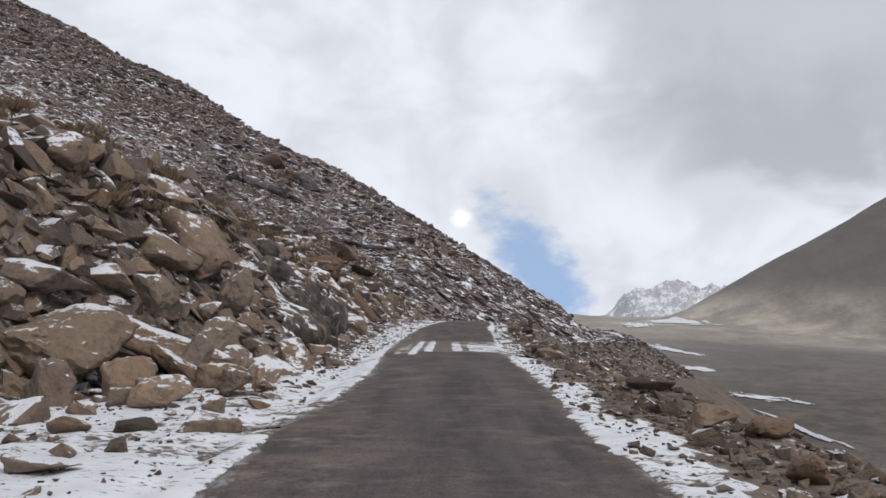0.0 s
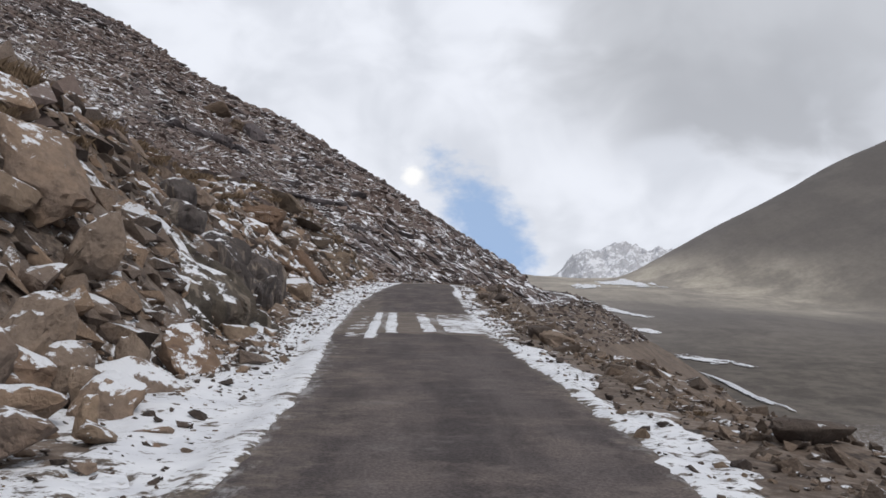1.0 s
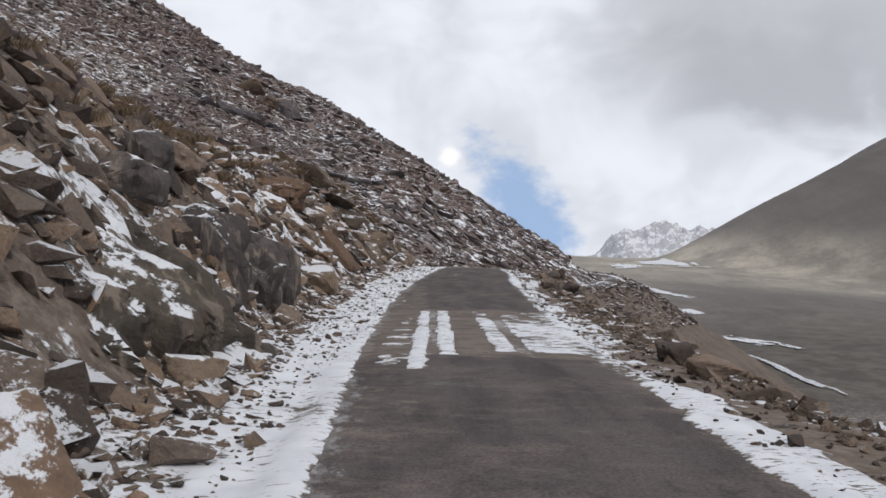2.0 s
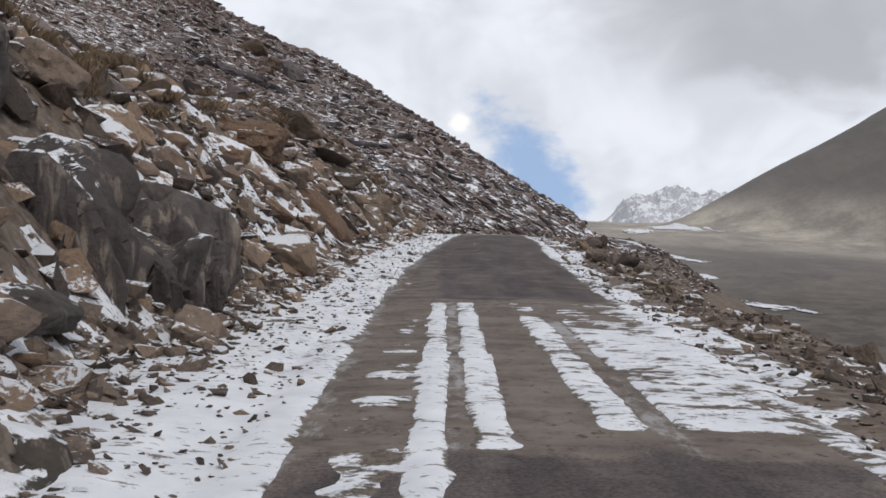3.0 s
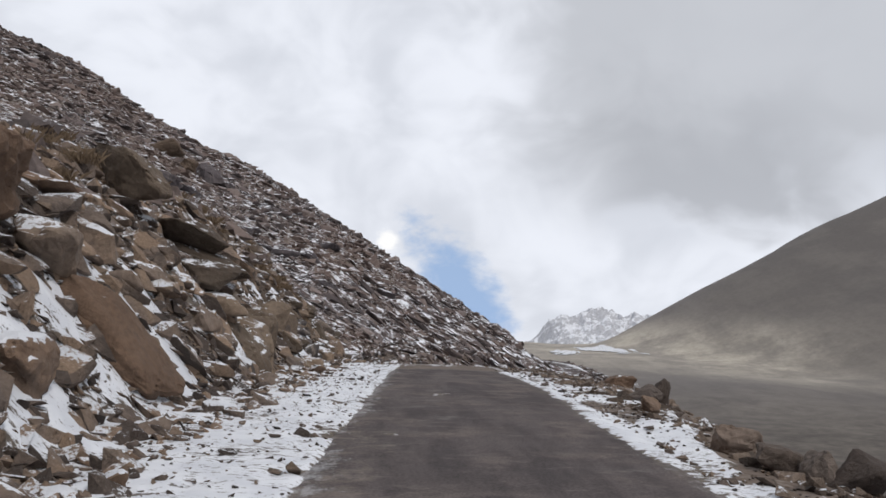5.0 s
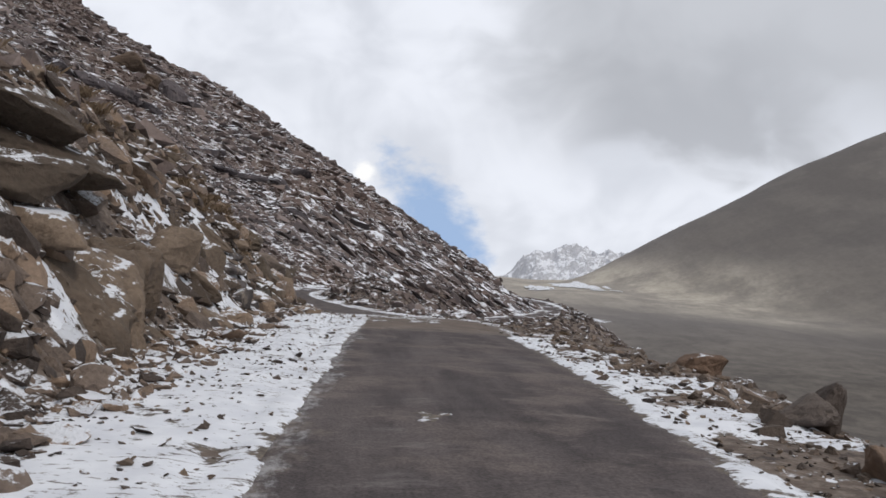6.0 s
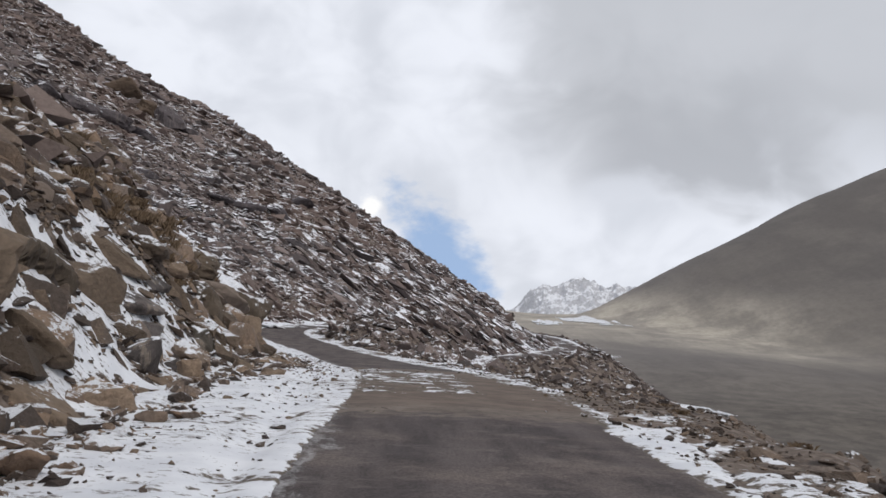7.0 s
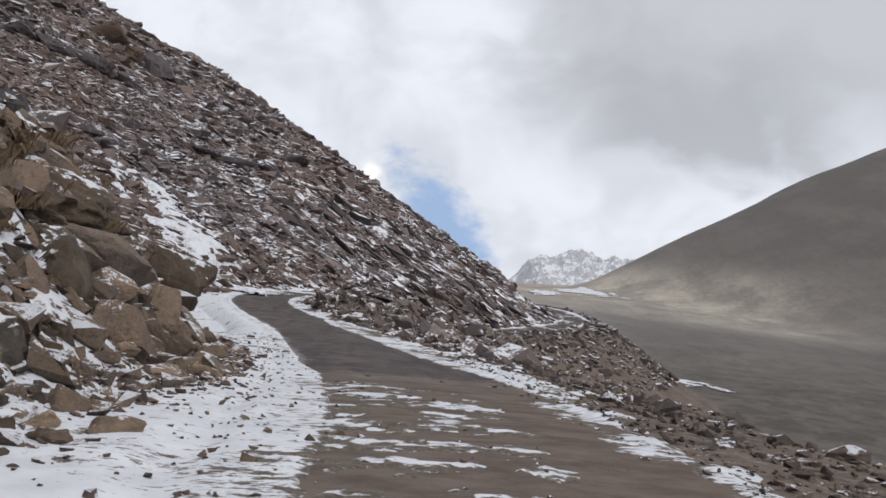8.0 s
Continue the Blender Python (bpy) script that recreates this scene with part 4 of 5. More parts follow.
rubble("shoulder_gravel", "small gravel scattered on the snowy road edge", "gravel", pebble_kinds, gx2, gy2, sizes(rng, n, 0.03, 0.17, 2.1), 0.55, grit_mat, 0.1, 0.3, 0.25, 16, on_snow)

n = 420
jy, jx = rng.uniform(62.5, 75, n), 0.4 + 4.4 * rng.uniform(0, 1, n)
rubble("road_gravel", "loose pebbles scattered over the dusty crest", "gravel", pebble_kinds, jx, jy, sizes(rng, n, 0.025, 0.11, 2.2), 0.6, umber_stone_mat, 0.1, 0.3, 0.2, 23,
       lambda x, y: np.maximum(on_snow(x, y), beside(x, y)[1]))

# countable boulders, each its own thing
def stones_of(name, mat, seed, count, corners, box, splits, jag):
    return [stone_mesh(name, *worn(seed + k, corners, box, splits, splits - 1, jag), mat, True) for k in range(count)]


BOULDERS, SLABS = stones_of("boulder", boulder_mat, 200, 12, 12, 0.66, 3, 0.05), stones_of("flat_rock", boulder_mat, 240, 10, 11, 0.78, 3, 0.04)
SMALL_BOULDERS, SMALL_SLABS = stones_of("boulder", boulder_mat, 300, 12, 11, 0.66, 2, 0.05), stones_of("flat_rock", boulder_mat, 320, 10, 10, 0.78, 2, 0.04)
DARK_BOULDERS, DARK_SLABS = stones_of("boulder", umber_mat, 260, 10, 12, 0.66, 3, 0.055), stones_of("flat_rock", umber_mat, 280, 8, 11, 0.78, 3, 0.045)


def height(x, y):
    return float(land(np.array([x]), np.array([y]))[0])


def rest(me, name, label, x, y, dims, angles, group, sink=0.35, lift=0.0, category="boulder"):
    ob = tagged(new(name, me), label, category, group)
    ob.matrix_basis = pose(x, y, height(x, y) + lift + dims[2] * (0.5 - sink), *angles) @ Matrix.Diagonal((dims[0] / 2, dims[1] / 2, dims[2] / 2, 1))
    return ob


TALL = "rocks along the road"
SAY = {"granite_boulder": "grey-brown granite", "pale_granite": "pale tan granite", "rusty_granite": "rust-brown granite", "dark_outcrop": "dark grey weathered rock", "olive_outcrop": "olive-grey weathered rock", "bare_granite": "bare tan granite", "bare_dark_rock": "dark brown bare rock", "bare_grey_rock": "bare grey", "umber_granite": "dark umber granite", "tan_outcrop": "olive-tan weathered rock"}


def part(name, v, f, mat, parent, where, label=""):
    ob = tagged(new(name, stone_mesh(name, v, f, mat, True)), label)
    ob.parent, ob.matrix_basis = parent, where
    return ob


def outcrop(label, mat, x, y, z, dims, angles, seed):
    """A knob of bedrock: two or three rounded, fluted humps grown together, with a split-off ledge at the foot."""
    r = random.Random(seed)
    top = tagged(new("rock_outcrop"), label, "rock outcrop", TALL)
    top.matrix_basis = pose(x, y, z, *angles)
    humps = max(1, round(dims[1] / 1.3))
    for j in range(humps):
        wide, deep, tall = dims[0] * r.uniform(0.86, 1.04), dims[1] / humps * r.uniform(1.25, 1.5), dims[2] * (r.uniform(0.78, 1.0) if j != humps // 2 else 1.0)
        v, f = worn(700 + 20 * seed + j, 20, 0.72, 4, 5, 0.05, 0.9)
        v /= np.abs(v).max(0)
        round_it = np.arctan2(v[:, 1], v[:, 0]) * 2.6
        flutes = 0.6 - 2.0 * np.abs(rough(round_it + 0.25 * v[:, 2], v[:, 2] * 0.3, 0.75, seed * 7 + j, 4, 0.5))
        v[:, :2] *= 1 + 0.12 * flutes[:, None] * (1 - 0.6 * step(0.4, 0.95, v[:, 2]))[:, None]
        v[:, 2] += 0.06 * rough(v[:, 0] * 0.8, v[:, 1] * 0.8, 0.5, seed + j, 4) - 0.16 * v[:, 0]
        spot = pose(r.uniform(-0.07, 0.07) * dims[0], (j - (humps - 1) / 2) * dims[1] / humps, tall * 0.42, r.gauss(0, 3), r.gauss(0, 3), r.gauss(0, 9))
        part("hump", v, f, mat, top, spot @ Matrix.Diagonal((wide / 2, deep / 2, tall * 0.58, 1)))
    v, f = worn(760 + seed, 16, 0.8, 4, 2, 0.04, 0.7)
    spot = pose(dims[0] * 0.30, dims[1] * r.uniform(0.1, 0.35), dims[2] * 0.22, 0, r.uniform(8, 20), r.uniform(-15, 5))
    part("ledge", v, f, mat, top, spot @ Matrix.Diagonal((dims[0] * 0.32, dims[1] * 0.3, dims[2] * 0.22, 1)))
    return top


taken = []


def stand(name, mat, x, y, dims, angles, sink):
    """One of the rocks that stand out: its stone, place, size across, along and up, lean, and how deep it sits."""
    seed = len(taken)
    detail = 4 if max(dims) > 1.9 else 3
    what = {"boulder": "boulder beside the mountain road", "flat_rock": "slab leaning on the road bank", "rock_outcrop": "outcrop jutting from the road bank"}[name]
    taken.append((x, y, 0.8 * max(dims[:2])))
    if name == "rock_outcrop":      # sink: its base, in metres over the road
        return outcrop(SAY[mat.name] + " " + what, mat, x, y, float(beside(x, y)[1]) + sink, dims, angles, seed)
    v, f = worn(500 + seed, 12, 0.85, detail, detail - 1, 0.038) if name == "flat_rock" else worn(600 + seed, 13, 0.74, detail, detail - 1, 0.05)
    return rest(stone_mesh(name, v, f, mat, True), name, SAY[mat.name] + " " + what, x, y, dims, angles, TALL, sink)


# the wide verge at the start
stand("flat_rock", pale_mat, -4.5, 15.3, (2.3, 1.9, 1.35), (3, 10, 8), 0.2)
stand("flat_rock", boulder_mat, -3.5, 16.9, (2.7, 1.5, 0.95), (0, 15, 12), 0.15)
stand("boulder", pale_mat, -3.8, 17.9, (0.95, 1.0, 0.85), (0, 10, 40), 0.2)
stand("flat_rock", boulder_mat, -5.0, 15.9, (1.7, 1.4, 0.5), (4, 12, 10), 0.2)
stand("boulder", boulder_mat, -2.8, 16.2, (1.1, 0.9, 0.68), (0, 12, 25), 0.2)
stand("boulder", boulder_mat, -3.1, 14.3, (0.7, 0.7, 0.66), (0, 5, 60), 0.15)
stand("boulder", pale_mat, -2.4, 13.9, (0.75, 0.6, 0.45), (0, 5, 15), 0.2)
stand("flat_rock", pale_mat, -1.15, 11.4, (0.7, 0.6, 0.26), (0, 6, 20), 0.2)
stand("flat_rock", boulder_mat, -4.5, 17.2, (1.1, 0.9, 0.6), (0, 15, 5), 0.2)
stand("boulder", pale_mat, -3.0, 20.2, (0.9, 1.0, 1.2), (0, 8, 10), 0.25)
stand("flat_rock", boulder_mat, -1.5, 19.5, (1.1, 0.9, 0.62), (0, 32, -12), 0.18)
stand("boulder", boulder_mat, -1.62, 14.7, (0.46, 0.5, 0.44), (0, 8, 20), 0.12)
stand("boulder", pale_mat, -1.33, 15.35, (0.3, 0.3, 0.22), (0, 14, 10), 0.15)
stand("flat_rock", pale_mat, -1.5, 15.6, (0.2, 0.24, 0.42), (0, 6, 30), 0.15)
stand("flat_rock", boulder_mat, -2.15, 16.0, (0.85, 0.8, 0.5), (0, 10, 12), 0.12)
stand("boulder", boulder_mat, -1.62, 16.6, (0.62, 0.6, 0.42), (0, 14, -10), 0.2)
stand("boulder", pale_mat, -1.95, 16.8, (0.34, 0.34, 0.5), (0, 8, 35), 0.1)
stand("flat_rock", boulder_mat, -1.7, 17.9, (1.0, 0.8, 0.42), (0, 24, -6), 0.2)
stand("boulder", pale_mat, -2.05, 18.7, (0.4, 0.4, 0.62), (0, 10, 15), 0.1)
stand("boulder", pale_mat, -2.7, 17.5, (0.8, 0.8, 1.15), (0, 20, 8), 0.1)
stand("boulder", boulder_mat, -2.8, 16.5, (0.62, 0.6, 0.9), (0, 12, 40), 0.1)
stand("flat_rock", pale_mat, -2.3, 17.4, (0.6, 0.6, 0.66), (0, 16, 25), 0.1)
stand("boulder", boulder_mat, -1.0, 19.75, (0.16, 0.16, 0.15), (0, 6, 10), 0.2)
stand("boulder", boulder_mat, -3.6, 13.2, (0.6, 0.6, 0.8), (0, 8, 30), 0.2)
stand("boulder", pale_mat, -4.6, 12.4, (0.9, 0.8, 0.7), (0, 5, 10), 0.3)
stand("boulder", boulder_mat, -5.3, 13.6, (1.2, 1.1, 0.9), (0, 15, 50), 0.25)
stand("flat_rock", pale_mat, -4.1, 19.3, (1.5, 1.3, 0.8), (0, 22, 5), 0.25)
stand("boulder", boulder_mat, -4.9, 21.5, (1.3, 1.2, 0.9), (0, 20, 20), 0.25)
# the bedrock knobs
stand("rock_outcrop", olive_mat, -3.3, 24.6, (3.4, 4.4, 2.0), (0, 13, -11), -0.35)
stand("rock_outcrop", outcrop_mat, -4.95, 30.8, (4.3, 4.8, 2.65), (0, 17, -12), -0.2)
stand("rock_outcrop", outcrop_mat, -3.5, 32.7, (2.1, 2.4, 1.9), (0, 12, -10), -0.15)
stand("flat_rock", outcrop_mat, -2.85, 32.8, (1.1, 2.7, 0.9), (-6, 14, -10), 0.12)
stand("flat_rock", outcrop_mat, -2.7, 28.6, (0.8, 0.9, 0.35), (0, 15, 10), 0.1)
stand("boulder", pale_mat, -2.0, 30.7, (0.55, 0.5, 0.5), (0, 10, 30), 0.15)
stand("boulder", pale_mat, -1.75, 23.9, (0.72, 0.5, 0.36), (0, 8, 10), 0.15)
stand("flat_rock", outcrop_mat, -3.6, 27.2, (1.1, 1.0, 0.6), (0, 18, 10), 0.0)
stand("flat_rock", outcrop_mat, -4.7, 31.6, (1.3, 1.4, 0.9), (0, 30, 0), 0.05)
stand("flat_rock", boulder_mat, -4.7, 33.4, (1.2, 1.1, 0.6), (0, 25, 10), 0.15)
stand("boulder", boulder_mat, -4.2, 34.4, (0.95, 1.0, 0.75), (0, 15, 30), 0.15)
# the long bank
stand("boulder", rust_mat, -4.9, 46.4, (2.2, 2.0, 1.4), (0, 12, 8), 0.45)
# by the crest
stand("flat_rock", umber_mat, -4.9, 55.0, (2.1, 2.4, 1.1), (0, 18, 5), 0.1)
# the long bank
stand("flat_rock", boulder_mat, -4.1, 45.0, (1.9, 1.2, 0.7), (0, 38, 6), 0.2)
stand("boulder", pale_mat, -3.8, 47.5, (1.1, 1.1, 0.95), (0, 20, 20), 0.2)
stand("flat_rock", rust_mat, -3.0, 47.8, (2.2, 1.2, 0.75), (0, 44, -4), 0.1)
# by the crest
stand("flat_rock", umber_mat, -3.7, 58.0, (2.2, 2.2, 0.7), (0, 10, 0), -0.1)
# the long bank
stand("flat_rock", pale_mat, -2.85, 40.0, (1.8, 1.9, 0.95), (0, 24, 6), 0.22)
stand("boulder", boulder_mat, -2.9, 42.2, (0.9, 0.8, 0.7), (0, 20, 20), 0.2)
# by the crest
stand("flat_rock", umber_mat, -4.0, 57.4, (2.0, 2.2, 0.75), (0, 6, 4), -0.55)
stand("flat_rock", umber_mat, -3.2, 55.4, (1.6, 1.6, 0.62), (0, 6, -4), 0.05)
stand("flat_rock", pale_mat, -2.9, 55.2, (1.3, 1.5, 0.55), (0, 8, 6), 0.3)
stand("rock_outcrop", umber_mat, -2.7, 56.6, (1.7, 2.4, 1.9), (0, 6, 4), -0.3)
stand("boulder", umber_mat, -2.5, 60.8, (1.1, 1.1, 1.0), (0, 6, 8), 0.25)
stand("rock_outcrop", umber_mat, -2.5, 54.9, (1.4, 1.5, 1.45), (0, 8, -8), -0.25)
# the long bank
stand("boulder", boulder_mat, -1.6, 52.7, (0.5, 0.45, 0.4), (0, 8, 20), 0.15)
stand("boulder", boulder_mat, -1.2, 49.3, (0.48, 0.4, 0.28), (0, 6, 12), 0.2)
# by the crest
stand("flat_rock", umber_mat, -1.64, 60.9, (1.1, 0.9, 0.42), (0, 22, -8), 0.45)
stand("flat_rock", umber_mat, -2.1, 61.9, (1.1, 0.9, 0.6), (0, 20, 4), 0.4)
stand("boulder", pale_mat, -1.3, 61.9, (0.78, 0.6, 0.5), (0, 26, -4), 0.22)
stand("rock_outcrop", tan_mat, -3.1, 63.6, (1.4, 1.5, 1.2), (0, 6, 10), 0.75)
stand("flat_rock", umber_mat, -2.55, 65.1, (1.0, 1.0, 0.75), (0, 8, 6), 0.4)
stand("flat_rock", umber_mat, -2.85, 67.1, (1.7, 1.2, 0.45), (0, 27, 0), 0.5)
stand("boulder", pale_mat, -1.26, 66.1, (0.66, 0.55, 0.42), (0, 24, 8), 0.0)
stand("boulder", pale_mat, -1.18, 66.5, (0.38, 0.36, 0.34), (0, 6, 25), 0.25)
stand("rock_outcrop", tan_mat, -2.4, 71.4, (1.6, 1.7, 1.3), (0, 12, 6), 0.5)
stand("rock_outcrop", tan_mat, -1.75, 70.2, (1.1, 1.2, 1.0), (0, 10, -8), -0.05)
stand("flat_rock", tan_mat, -2.9, 73.9, (2.2, 1.8, 0.9), (0, 26, 4), 0.3)
stand("flat_rock", grey_mat, -2.0, 73.4, (1.6, 1.3, 1.1), (0, 18, 8), 0.42)
stand("flat_rock", tan_mat, -2.15, 78.8, (1.9, 1.5, 1.2), (0, 15, 0), 0.0)
stand("flat_rock", umber_mat, -1.6, 72.5, (0.9, 0.7, 0.5), (0, 30, 0), 0.45)
stand("boulder", pale_mat, -1.28, 74.3, (0.58, 0.55, 0.85), (0, 6, 14), 0.25)
stand("rock_outcrop", olive_mat, -1.75, 68.5, (0.9, 1.2, 0.95), (0, 8, -6), -0.1)
stand("boulder", pale_mat, -1.05, 65.0, (0.38, 0.36, 0.4), (0, 8, 20), 0.15)
stand("boulder", outcrop_mat, -1.6, 64.4, (0.6, 0.55, 0.62), (0, 14, 10), 0.2)
stand("flat_rock", outcrop_mat, -1.36, 65.6, (0.42, 0.44, 0.24), (0, 18, 10), 0.15)
stand("flat_rock", outcrop_mat, -2.12, 66.4, (0.7, 1.5, 0.26), (0, 22, -8), 0.1)
stand("flat_rock", outcrop_mat, -1.86, 65.8, (0.5, 1.0, 0.2), (0, 24, -6), 0.1)
stand("flat_rock", umber_mat, -2.66, 69.0, (0.9, 1.1, 0.45), (0, 24, 4), 0.15)
stand("flat_rock", outcrop_mat, -2.35, 67.9, (0.6, 1.1, 0.24), (0, 26, -12), 0.1)
stand("boulder", pale_mat, -2.37, 70.3, (0.5, 0.5, 0.42), (0, 14, 10), 0.1)
stand("boulder", umber_mat, -0.66, 67.7, (0.34, 0.3, 0.32), (0, 30, 10), 0.3)
stand("boulder", pale_mat, -0.62, 66.9, (0.36, 0.34, 0.28), (0, 6, 12), 0.3)
stand("boulder", pale_mat, -0.1, 66.9, (0.34, 0.3, 0.2), (0, 6, 30), 0.3)
stand("boulder", umber_mat, -0.78, 66.6, (0.26, 0.26, 0.22), (0, 6, 50), 0.3)
stand("boulder", umber_mat, -0.4, 66.5, (0.24, 0.22, 0.16), (0, 6, 70), 0.3)
stand("boulder", pale_mat, -0.6, 70.9, (0.5, 0.36, 0.26), (0, 6, 12), 0.3)
stand("boulder", pale_mat, -0.95, 70.8, (0.4, 0.36, 0.26), (0, 6, 40), 0.25)
stand("boulder", umber_mat, -0.75, 72.6, (0.5, 0.46, 0.5), (0, 16, 12), 0.2)
stand("boulder", pale_mat, -0.3, 72.0, (0.4, 0.34, 0.24), (0, 6, 30), 0.2)
stand("boulder", umber_mat, -0.5, 73.4, (0.46, 0.4, 0.34), (0, 16, 22), 0.2)
stand("boulder", umber_mat, -0.7, 75.4, (0.6, 0.5, 0.42), (0, 8, 52), 0.2)
stand("flat_rock", umber_mat, -1.2, 77.4, (0.8, 0.7, 0.4), (0, 14, 30), 0.2)
# the downhill shoulder
stand("boulder", rust_mat, 6.45, 58.1, (0.84, 0.66, 0.6), (0, 8, -12), 0.34)
stand("boulder", grey_mat, 5.5, 53.0, (0.72, 0.66, 0.5), (0, 10, 8), 0.2)
stand("boulder", dark_bare_mat, 5.95, 53.3, (0.5, 0.5, 0.72), (0, 6, 14), 0.2)
stand("boulder", bare_mat, 4.85, 50.5, (0.42, 0.36, 0.32), (0, 8, 12), 0.2)
stand("boulder", dark_bare_mat, 3.95, 27.2, (0.6, 0.5, 0.36), (0, 8, 10), 0.2)
stand("boulder", bare_mat, 4.0, 25.7, (0.75, 0.6, 0.36), (0, 6, 10), 0.2)
stand("flat_rock", dark_bare_mat, 4.45, 15.9, (0.8, 0.5, 0.3), (0, 8, -8), 0.35)
stand("boulder", bare_mat, 4.3, 12.3, (0.66, 0.6, 0.4), (0, 8, 20), 0.2)
stand("boulder", bare_mat, 4.5, 10.9, (0.46, 0.4, 0.24), (0, 6, 14), 0.2)
stand("boulder", bare_mat, 4.2, 9.1, (0.42, 0.4, 0.3), (0, 12, 30), 0.2)
stand("flat_rock", dark_bare_mat, 4.5, 45.0, (0.6, 0.5, 0.34), (0, 12, 10), 0.2)
stand("boulder", grey_mat, 4.75, 44.5, (0.5, 0.5, 0.44), (0, 14, 30), 0.2)
stand("flat_rock", dark_bare_mat, 4.98, 44.2, (0.56, 0.5, 0.6), (0, 28, -14), 0.25)
stand("boulder", dark_bare_mat, 5.2, 43.9, (0.3, 0.3, 0.26), (0, 5, 10), 0.2)
stand("boulder", bare_mat, 4.5, 46.2, (0.6, 0.5, 0.42), (0, 8, 16), 0.2)
# stones lying out on the wide verge
stand("boulder", pale_mat, -2.35, 13.2, (0.58, 0.5, 0.42), (0, 8, 15), 0.15)
stand("boulder", pale_mat, -1.4, 12.5, (0.36, 0.34, 0.32), (0, 14, 30), 0.15)
stand("boulder", boulder_mat, -2.75, 13.3, (0.36, 0.4, 0.34), (0, 6, 50), 0.15)
stand("flat_rock", dark_bare_mat, -1.85, 11.3, (0.54, 0.4, 0.2), (0, 8, 10), 0.15)
stand("boulder", boulder_mat, -3.2, 11.7, (0.66, 0.6, 0.45), (0, 10, 20), 0.15)
stand("flat_rock", pale_mat, -1.8, 9.0, (0.6, 0.45, 0.2), (0, 6, -8), 0.15)
stand("flat_rock", boulder_mat, -2.55, 11.2, (0.5, 0.4, 0.26), (0, 12, 40), 0.15)
stand("boulder", dark_bare_mat, -1.6, 10.0, (0.26, 0.24, 0.2), (0, 8, 60), 0.15)
stand("flat_rock", boulder_mat, -2.9, 14.8, (0.7, 0.6, 0.3), (0, 14, 12), 0.15)

# rocks that have rolled out over the wide snowy verge
r = random.Random(9)
for _ in range(150):
    y = r.uniform(6, 20)
    x = float(foot(y)) + 3.4 * r.random() ** 1.5
    s = 0.12 * (1 - 0.9 * r.random()) ** -0.6
    if float(beside(x, y)[0]) > -HALF - 0.25 or any((x - a) ** 2 + (y - b) ** 2 < (0.42 * (s + c)) ** 2 for a, b, c in taken):
        continue
    taken.append((x, y, s))
    slab = r.random() < 0.5
    rest(r.choice(SMALL_SLABS if slab else SMALL_BOULDERS), "flat_rock" if slab else "rock", "small flat granite slab lying in thin snow" if slab else "small tan rock lying in thin snow", x, y,
         (s * r.uniform(1.0, 1.6), s * r.uniform(0.9, 1.4), s * (r.uniform(0.35, 0.5) if slab else r.uniform(0.6, 0.9))), (r.gauss(0, 6), r.gauss(6, 6), r.uniform(0, 360)), "rocks on the verge", 0.22, category="rock")

# rocks fallen from the bank on to the snow below it
r = random.Random(19)
for _ in range(110):
    y = r.uniform(38, 62)
    x = float(foot(y)) - 0.1 + 1.0 * r.random() ** 1.4
    s = 0.16 * (1 - 0.9 * r.random()) ** -0.5
    if float(beside(x, y)[0]) > -HALF - 0.4 or any((x - a) ** 2 + (y - b) ** 2 < (0.42 * (s + c)) ** 2 for a, b, c in taken):
        continue
    taken.append((x, y, s))
    slab = r.random() < 0.5
    rest(r.choice(SMALL_SLABS if slab else SMALL_BOULDERS), "flat_rock" if slab else "rock", "flat broken rock fallen on to snow below the bank" if slab else "brown rock fallen on to snow below the bank", x, y,
         (s * r.uniform(1.0, 1.7), s * r.uniform(0.9, 1.4), s * (r.uniform(0.35, 0.55) if slab else r.uniform(0.6, 0.9))), (r.gauss(0, 8), r.gauss(10, 8), r.uniform(0, 360)), "rocks fallen from the bank", 0.2, category="rock")

r = random.Random(5)
count = 0
while count < 290:
    y = r.uniform(7, 90)
    s = min(0.42 * (1 - r.random() * 0.95) ** -0.45, 1.3 if y < 24 else 0.8 if y < 60 else 0.55)
    if (36 < y < 60 and r.random() < 0.45) or (60 < y < 72 and r.random() < 0.75):
        continue
    x = float(foot(y)) - 0.1 - s * 0.45 - r.random() ** 1.1 * 4.8
    if knob(x, y) or (drifted(x, y) and r.random() < 0.93) or any((x - a) ** 2 + (y - b) ** 2 < (0.42 * (s + c)) ** 2 for a, b, c in taken):
        continue
    taken.append((x, y, s))
    count += 1
    slab = r.random() < 0.55
    small = SMALL_SLABS if slab else SMALL_BOULDERS
    me = r.choice((DARK_SLABS if slab else DARK_BOULDERS) if y >= 61 else small if s < 0.8 else SLABS if slab else BOULDERS)
    dims = (s * r.uniform(1.0, 1.6), s * r.uniform(0.9, 1.5), s * (r.uniform(0.35, 0.6) if slab else r.uniform(0.6, 0.95)))
    rest(me, "flat_rock" if slab else "boulder", ("flat broken granite slab" if slab else "brown granite boulder") + (" on the road bank" if y < 61 else " on the dark bank by the crest"),
         x, y, dims, (r.gauss(0, 9), r.gauss(26, 9), r.uniform(-35, 35)), "rocks on the road bank", 0.3)


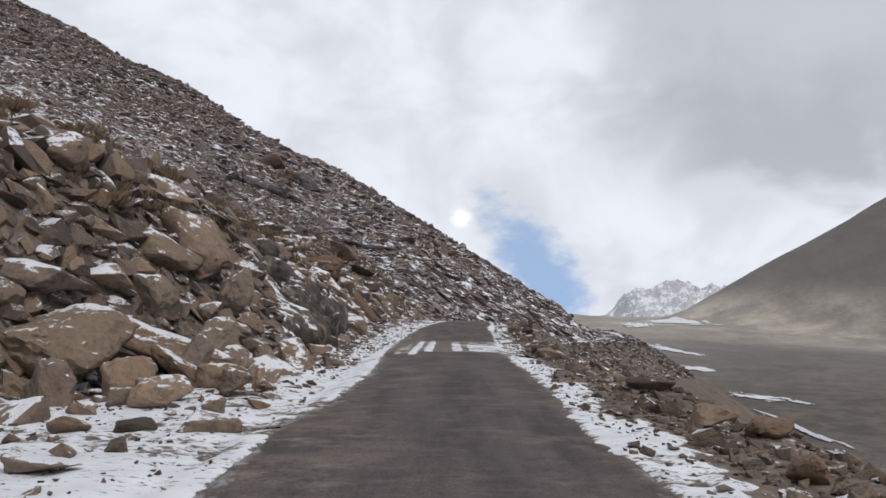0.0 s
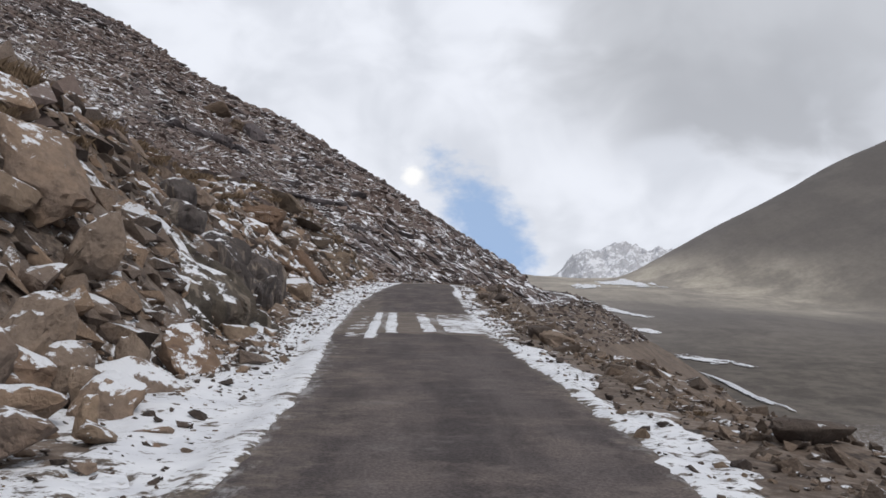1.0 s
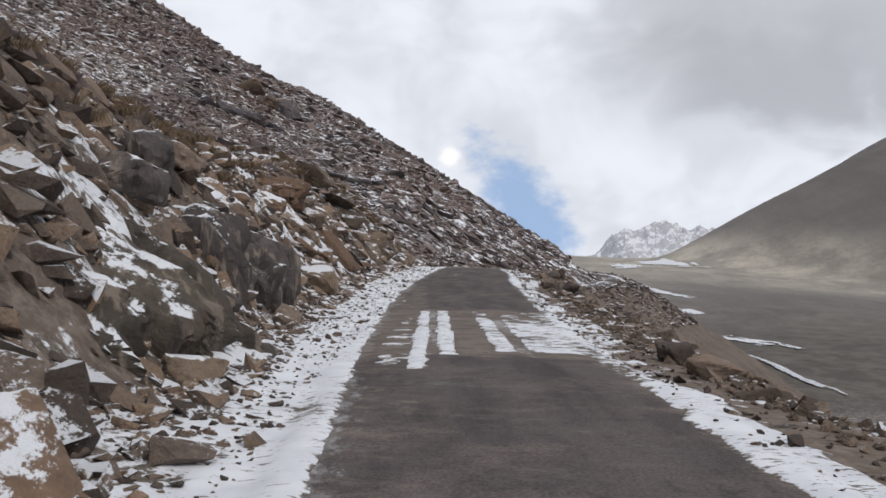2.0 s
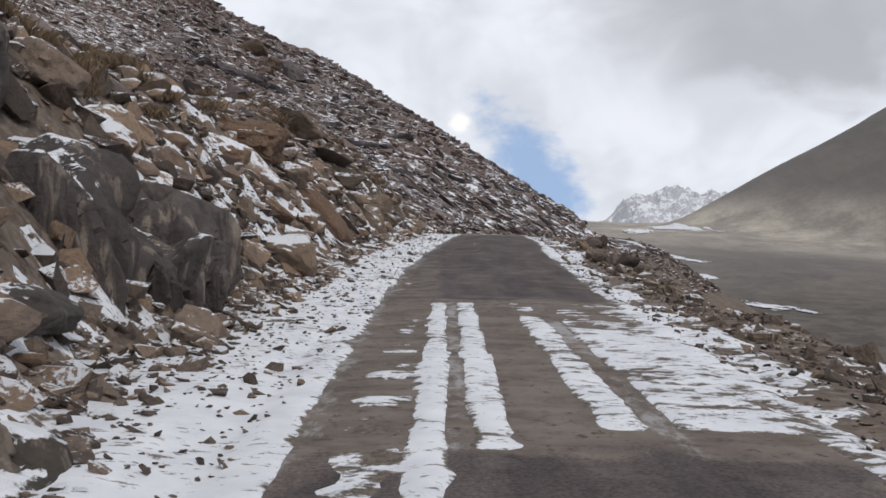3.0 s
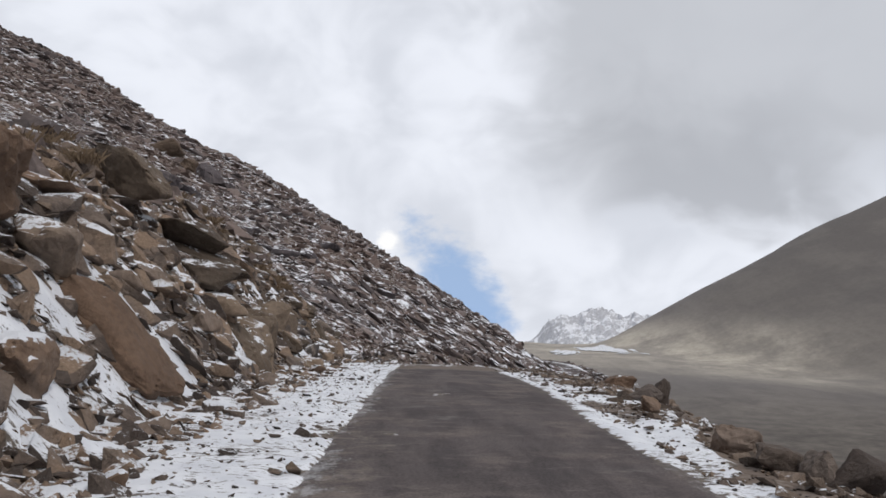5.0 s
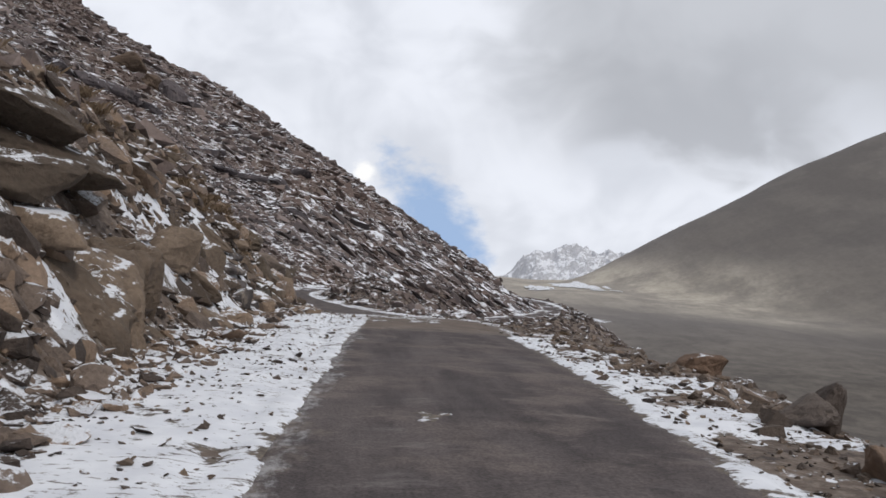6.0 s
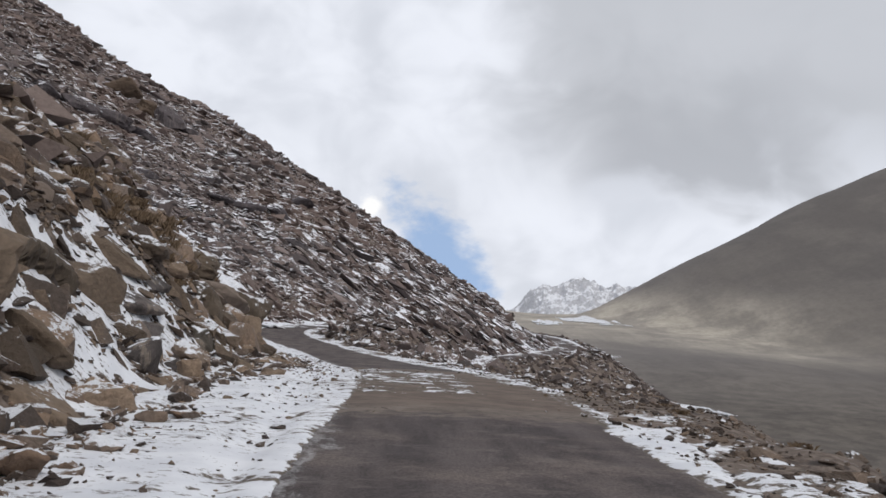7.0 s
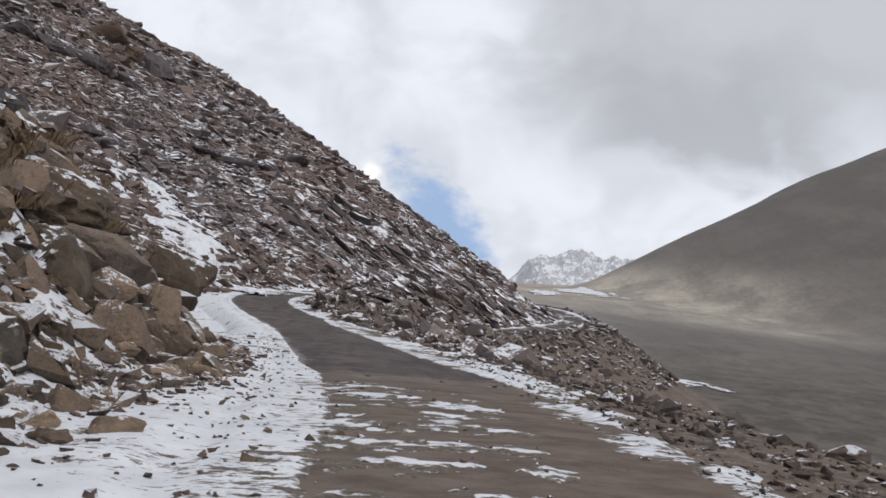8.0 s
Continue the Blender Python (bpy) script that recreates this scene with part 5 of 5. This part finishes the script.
# ledges and blocks that stand out on the broad slope
def crag(mat, what, x, y, dims, angles, lift=0.0):
    """A bare ledge or block of bedrock in the scree, long and split by joints."""
    seed = 800 + len(taken)
    taken.append((x, y, dims[0]))
    v, f = worn(seed, 13, 0.84, 3, 1, 0.06, 0.5)
    v[:, 2] += 0.22 * np.floor(2.2 * v[:, 1] + 0.4 * rough(v[:, 0], v[:, 1], 0.7, seed, 2)) / 2.2
    return rest(stone_mesh("crag", v, f, mat, True), "crag", what + " standing out of the scree", x, y, dims, angles, "crags on the hillside", 0.2, lift, "crag")


slate_mat = rock_material("slate_ledge", ((0.052, 0.047, 0.049), (0.084, 0.075, 0.075), (0.125, 0.112, 0.108)), 0.55, 0.25, 1.6, 0.6, island=False, streaks=0.4, cast=LILAC)
brown_mat = rock_material("brown_crag", ((0.105, 0.076, 0.056), (0.14, 0.102, 0.074), (0.165, 0.122, 0.09)), -0.3, 0.3, 1.6, 0.6, island=False, cast=(1.01, 0.99, 0.97))
DARK_LEDGE, SNOWY_SLAB, BROWN_BLOCK = "long dark slaty ledge", "dark slab dusted with snow", "warm brown blocky rock"
for x, y, size in ((-38.5, 171.5, 1.0), (-36.0, 174.5, 0.8), (-33.6, 177.6, 1.0), (-31.8, 181.3, 0.8), (-30.2, 184.5, 0.75)):
    crag(slate_mat, DARK_LEDGE, x, y, (7.6 * size, 3.4 * size, 2.2 * size), (0, 10, 58))
crag(slate_mat, SNOWY_SLAB, -29.6, 202.0, (6.4, 4.6, 2.8), (8, 24, 20), 0.4)
crag(slate_mat, SNOWY_SLAB, -27.4, 204.5, (4.0, 3.2, 2.0), (8, 24, 30))
crag(brown_mat, BROWN_BLOCK, -38.7, 206.0, (6.4, 4.6, 3.8), (4, 16, 15), 0.6)
crag(brown_mat, BROWN_BLOCK, -33.6, 201.2, (4.0, 3.4, 2.4), (4, 20, 30))
for x, y, long, wide, tall in ((-22.2, 141.4, 3.4, 1.8, 1.3), (-20.2, 142.5, 2.8, 1.5, 1.2), (-19.4, 175.7, 4.6, 2.0, 1.6), (-13.4, 172.0, 5.0, 2.2, 2.0), (-9.5, 177.2, 4.6, 2.2, 2.0), (-16.5, 168.0, 4.0, 1.8, 1.5), (-7.8, 192.0, 4.4, 2.2, 1.8), (-24.0, 160.0, 3.6, 1.8, 1.4), (-6.0, 165.0, 3.2, 1.8, 1.4)):
    crag(slate_mat, DARK_LEDGE, x, y, (long, wide, tall), (0, 14, 24))


# tufts of dry grass along the top of the bank
def tufts(name, label, spots, seed):
    r = np.random.default_rng(seed)
    verts, faces = [], []
    for x, y, z, size in spots:
        for _ in range(230):
            a, lean, h = r.uniform(0, 6.28), r.uniform(0.3, 1.5), size * r.uniform(0.15, 0.5)
            bx, by = x + r.normal(0, size * 0.35), y + r.normal(0, size * 0.35)
            w, ox, oy = 0.003 + 0.005 * size, math.cos(a), math.sin(a)
            n = len(verts)
            verts += [(bx - oy * w, by + ox * w, z - 0.05), (bx + oy * w, by - ox * w, z - 0.05),
                      (bx + ox * lean * h * 0.4 + oy * w * 0.6, by + oy * lean * h * 0.4 - ox * w * 0.6, z + h * 0.6), (bx + ox * lean * h, by + oy * lean * h, z + h)]
            faces += [(n, n + 1, n + 2), (n, n + 2, n + 3)]
    me = stone_mesh(name, np.array(verts), np.array(faces), straw_mat)
    return tagged(new(name, me), label, "dry grass", kind="stuff")


ty = np.r_[rng.uniform(8, 42, 150), rng.uniform(42, 80, 60)]
tx = foot(ty) - rng.uniform(2.6, 6.5, len(ty))
tz = land(tx, ty)
tufts("dry_grass", "tufts of dry brown grass on the bank", [(a, b, c + 0.12, d) for a, b, c, d in zip(tx, ty, tz, rng.uniform(0.25, 0.55, len(tx)))], 31)
ty = rng.uniform(67.5, 76.5, 64)
tx = np.interp(ty, [67.5, 69.7, 70.8, 76], [-3.6, -3.2, -2.8, -2.95]) + rng.normal(0, 0.3, len(ty))
tufts("crest_grass", "matted dry brown grass along the bank by the crest", [(a, b, c + 0.04, d) for a, b, c, d in zip(tx, ty, land(tx, ty), rng.uniform(0.16, 0.4, len(tx)))], 33)
ty = rng.uniform(8, 130, 150)
tx = np.interp(ty, LINE[:, 1], LINE[:, 0]) + rng.uniform(2.8, 6.5, len(ty))
tufts("shoulder_grass", "low dry grass tufts on the downhill shoulder", [(a, b, c, d) for a, b, c, d in zip(tx, ty, land(tx, ty), rng.uniform(0.06, 0.15, len(tx)))], 32)
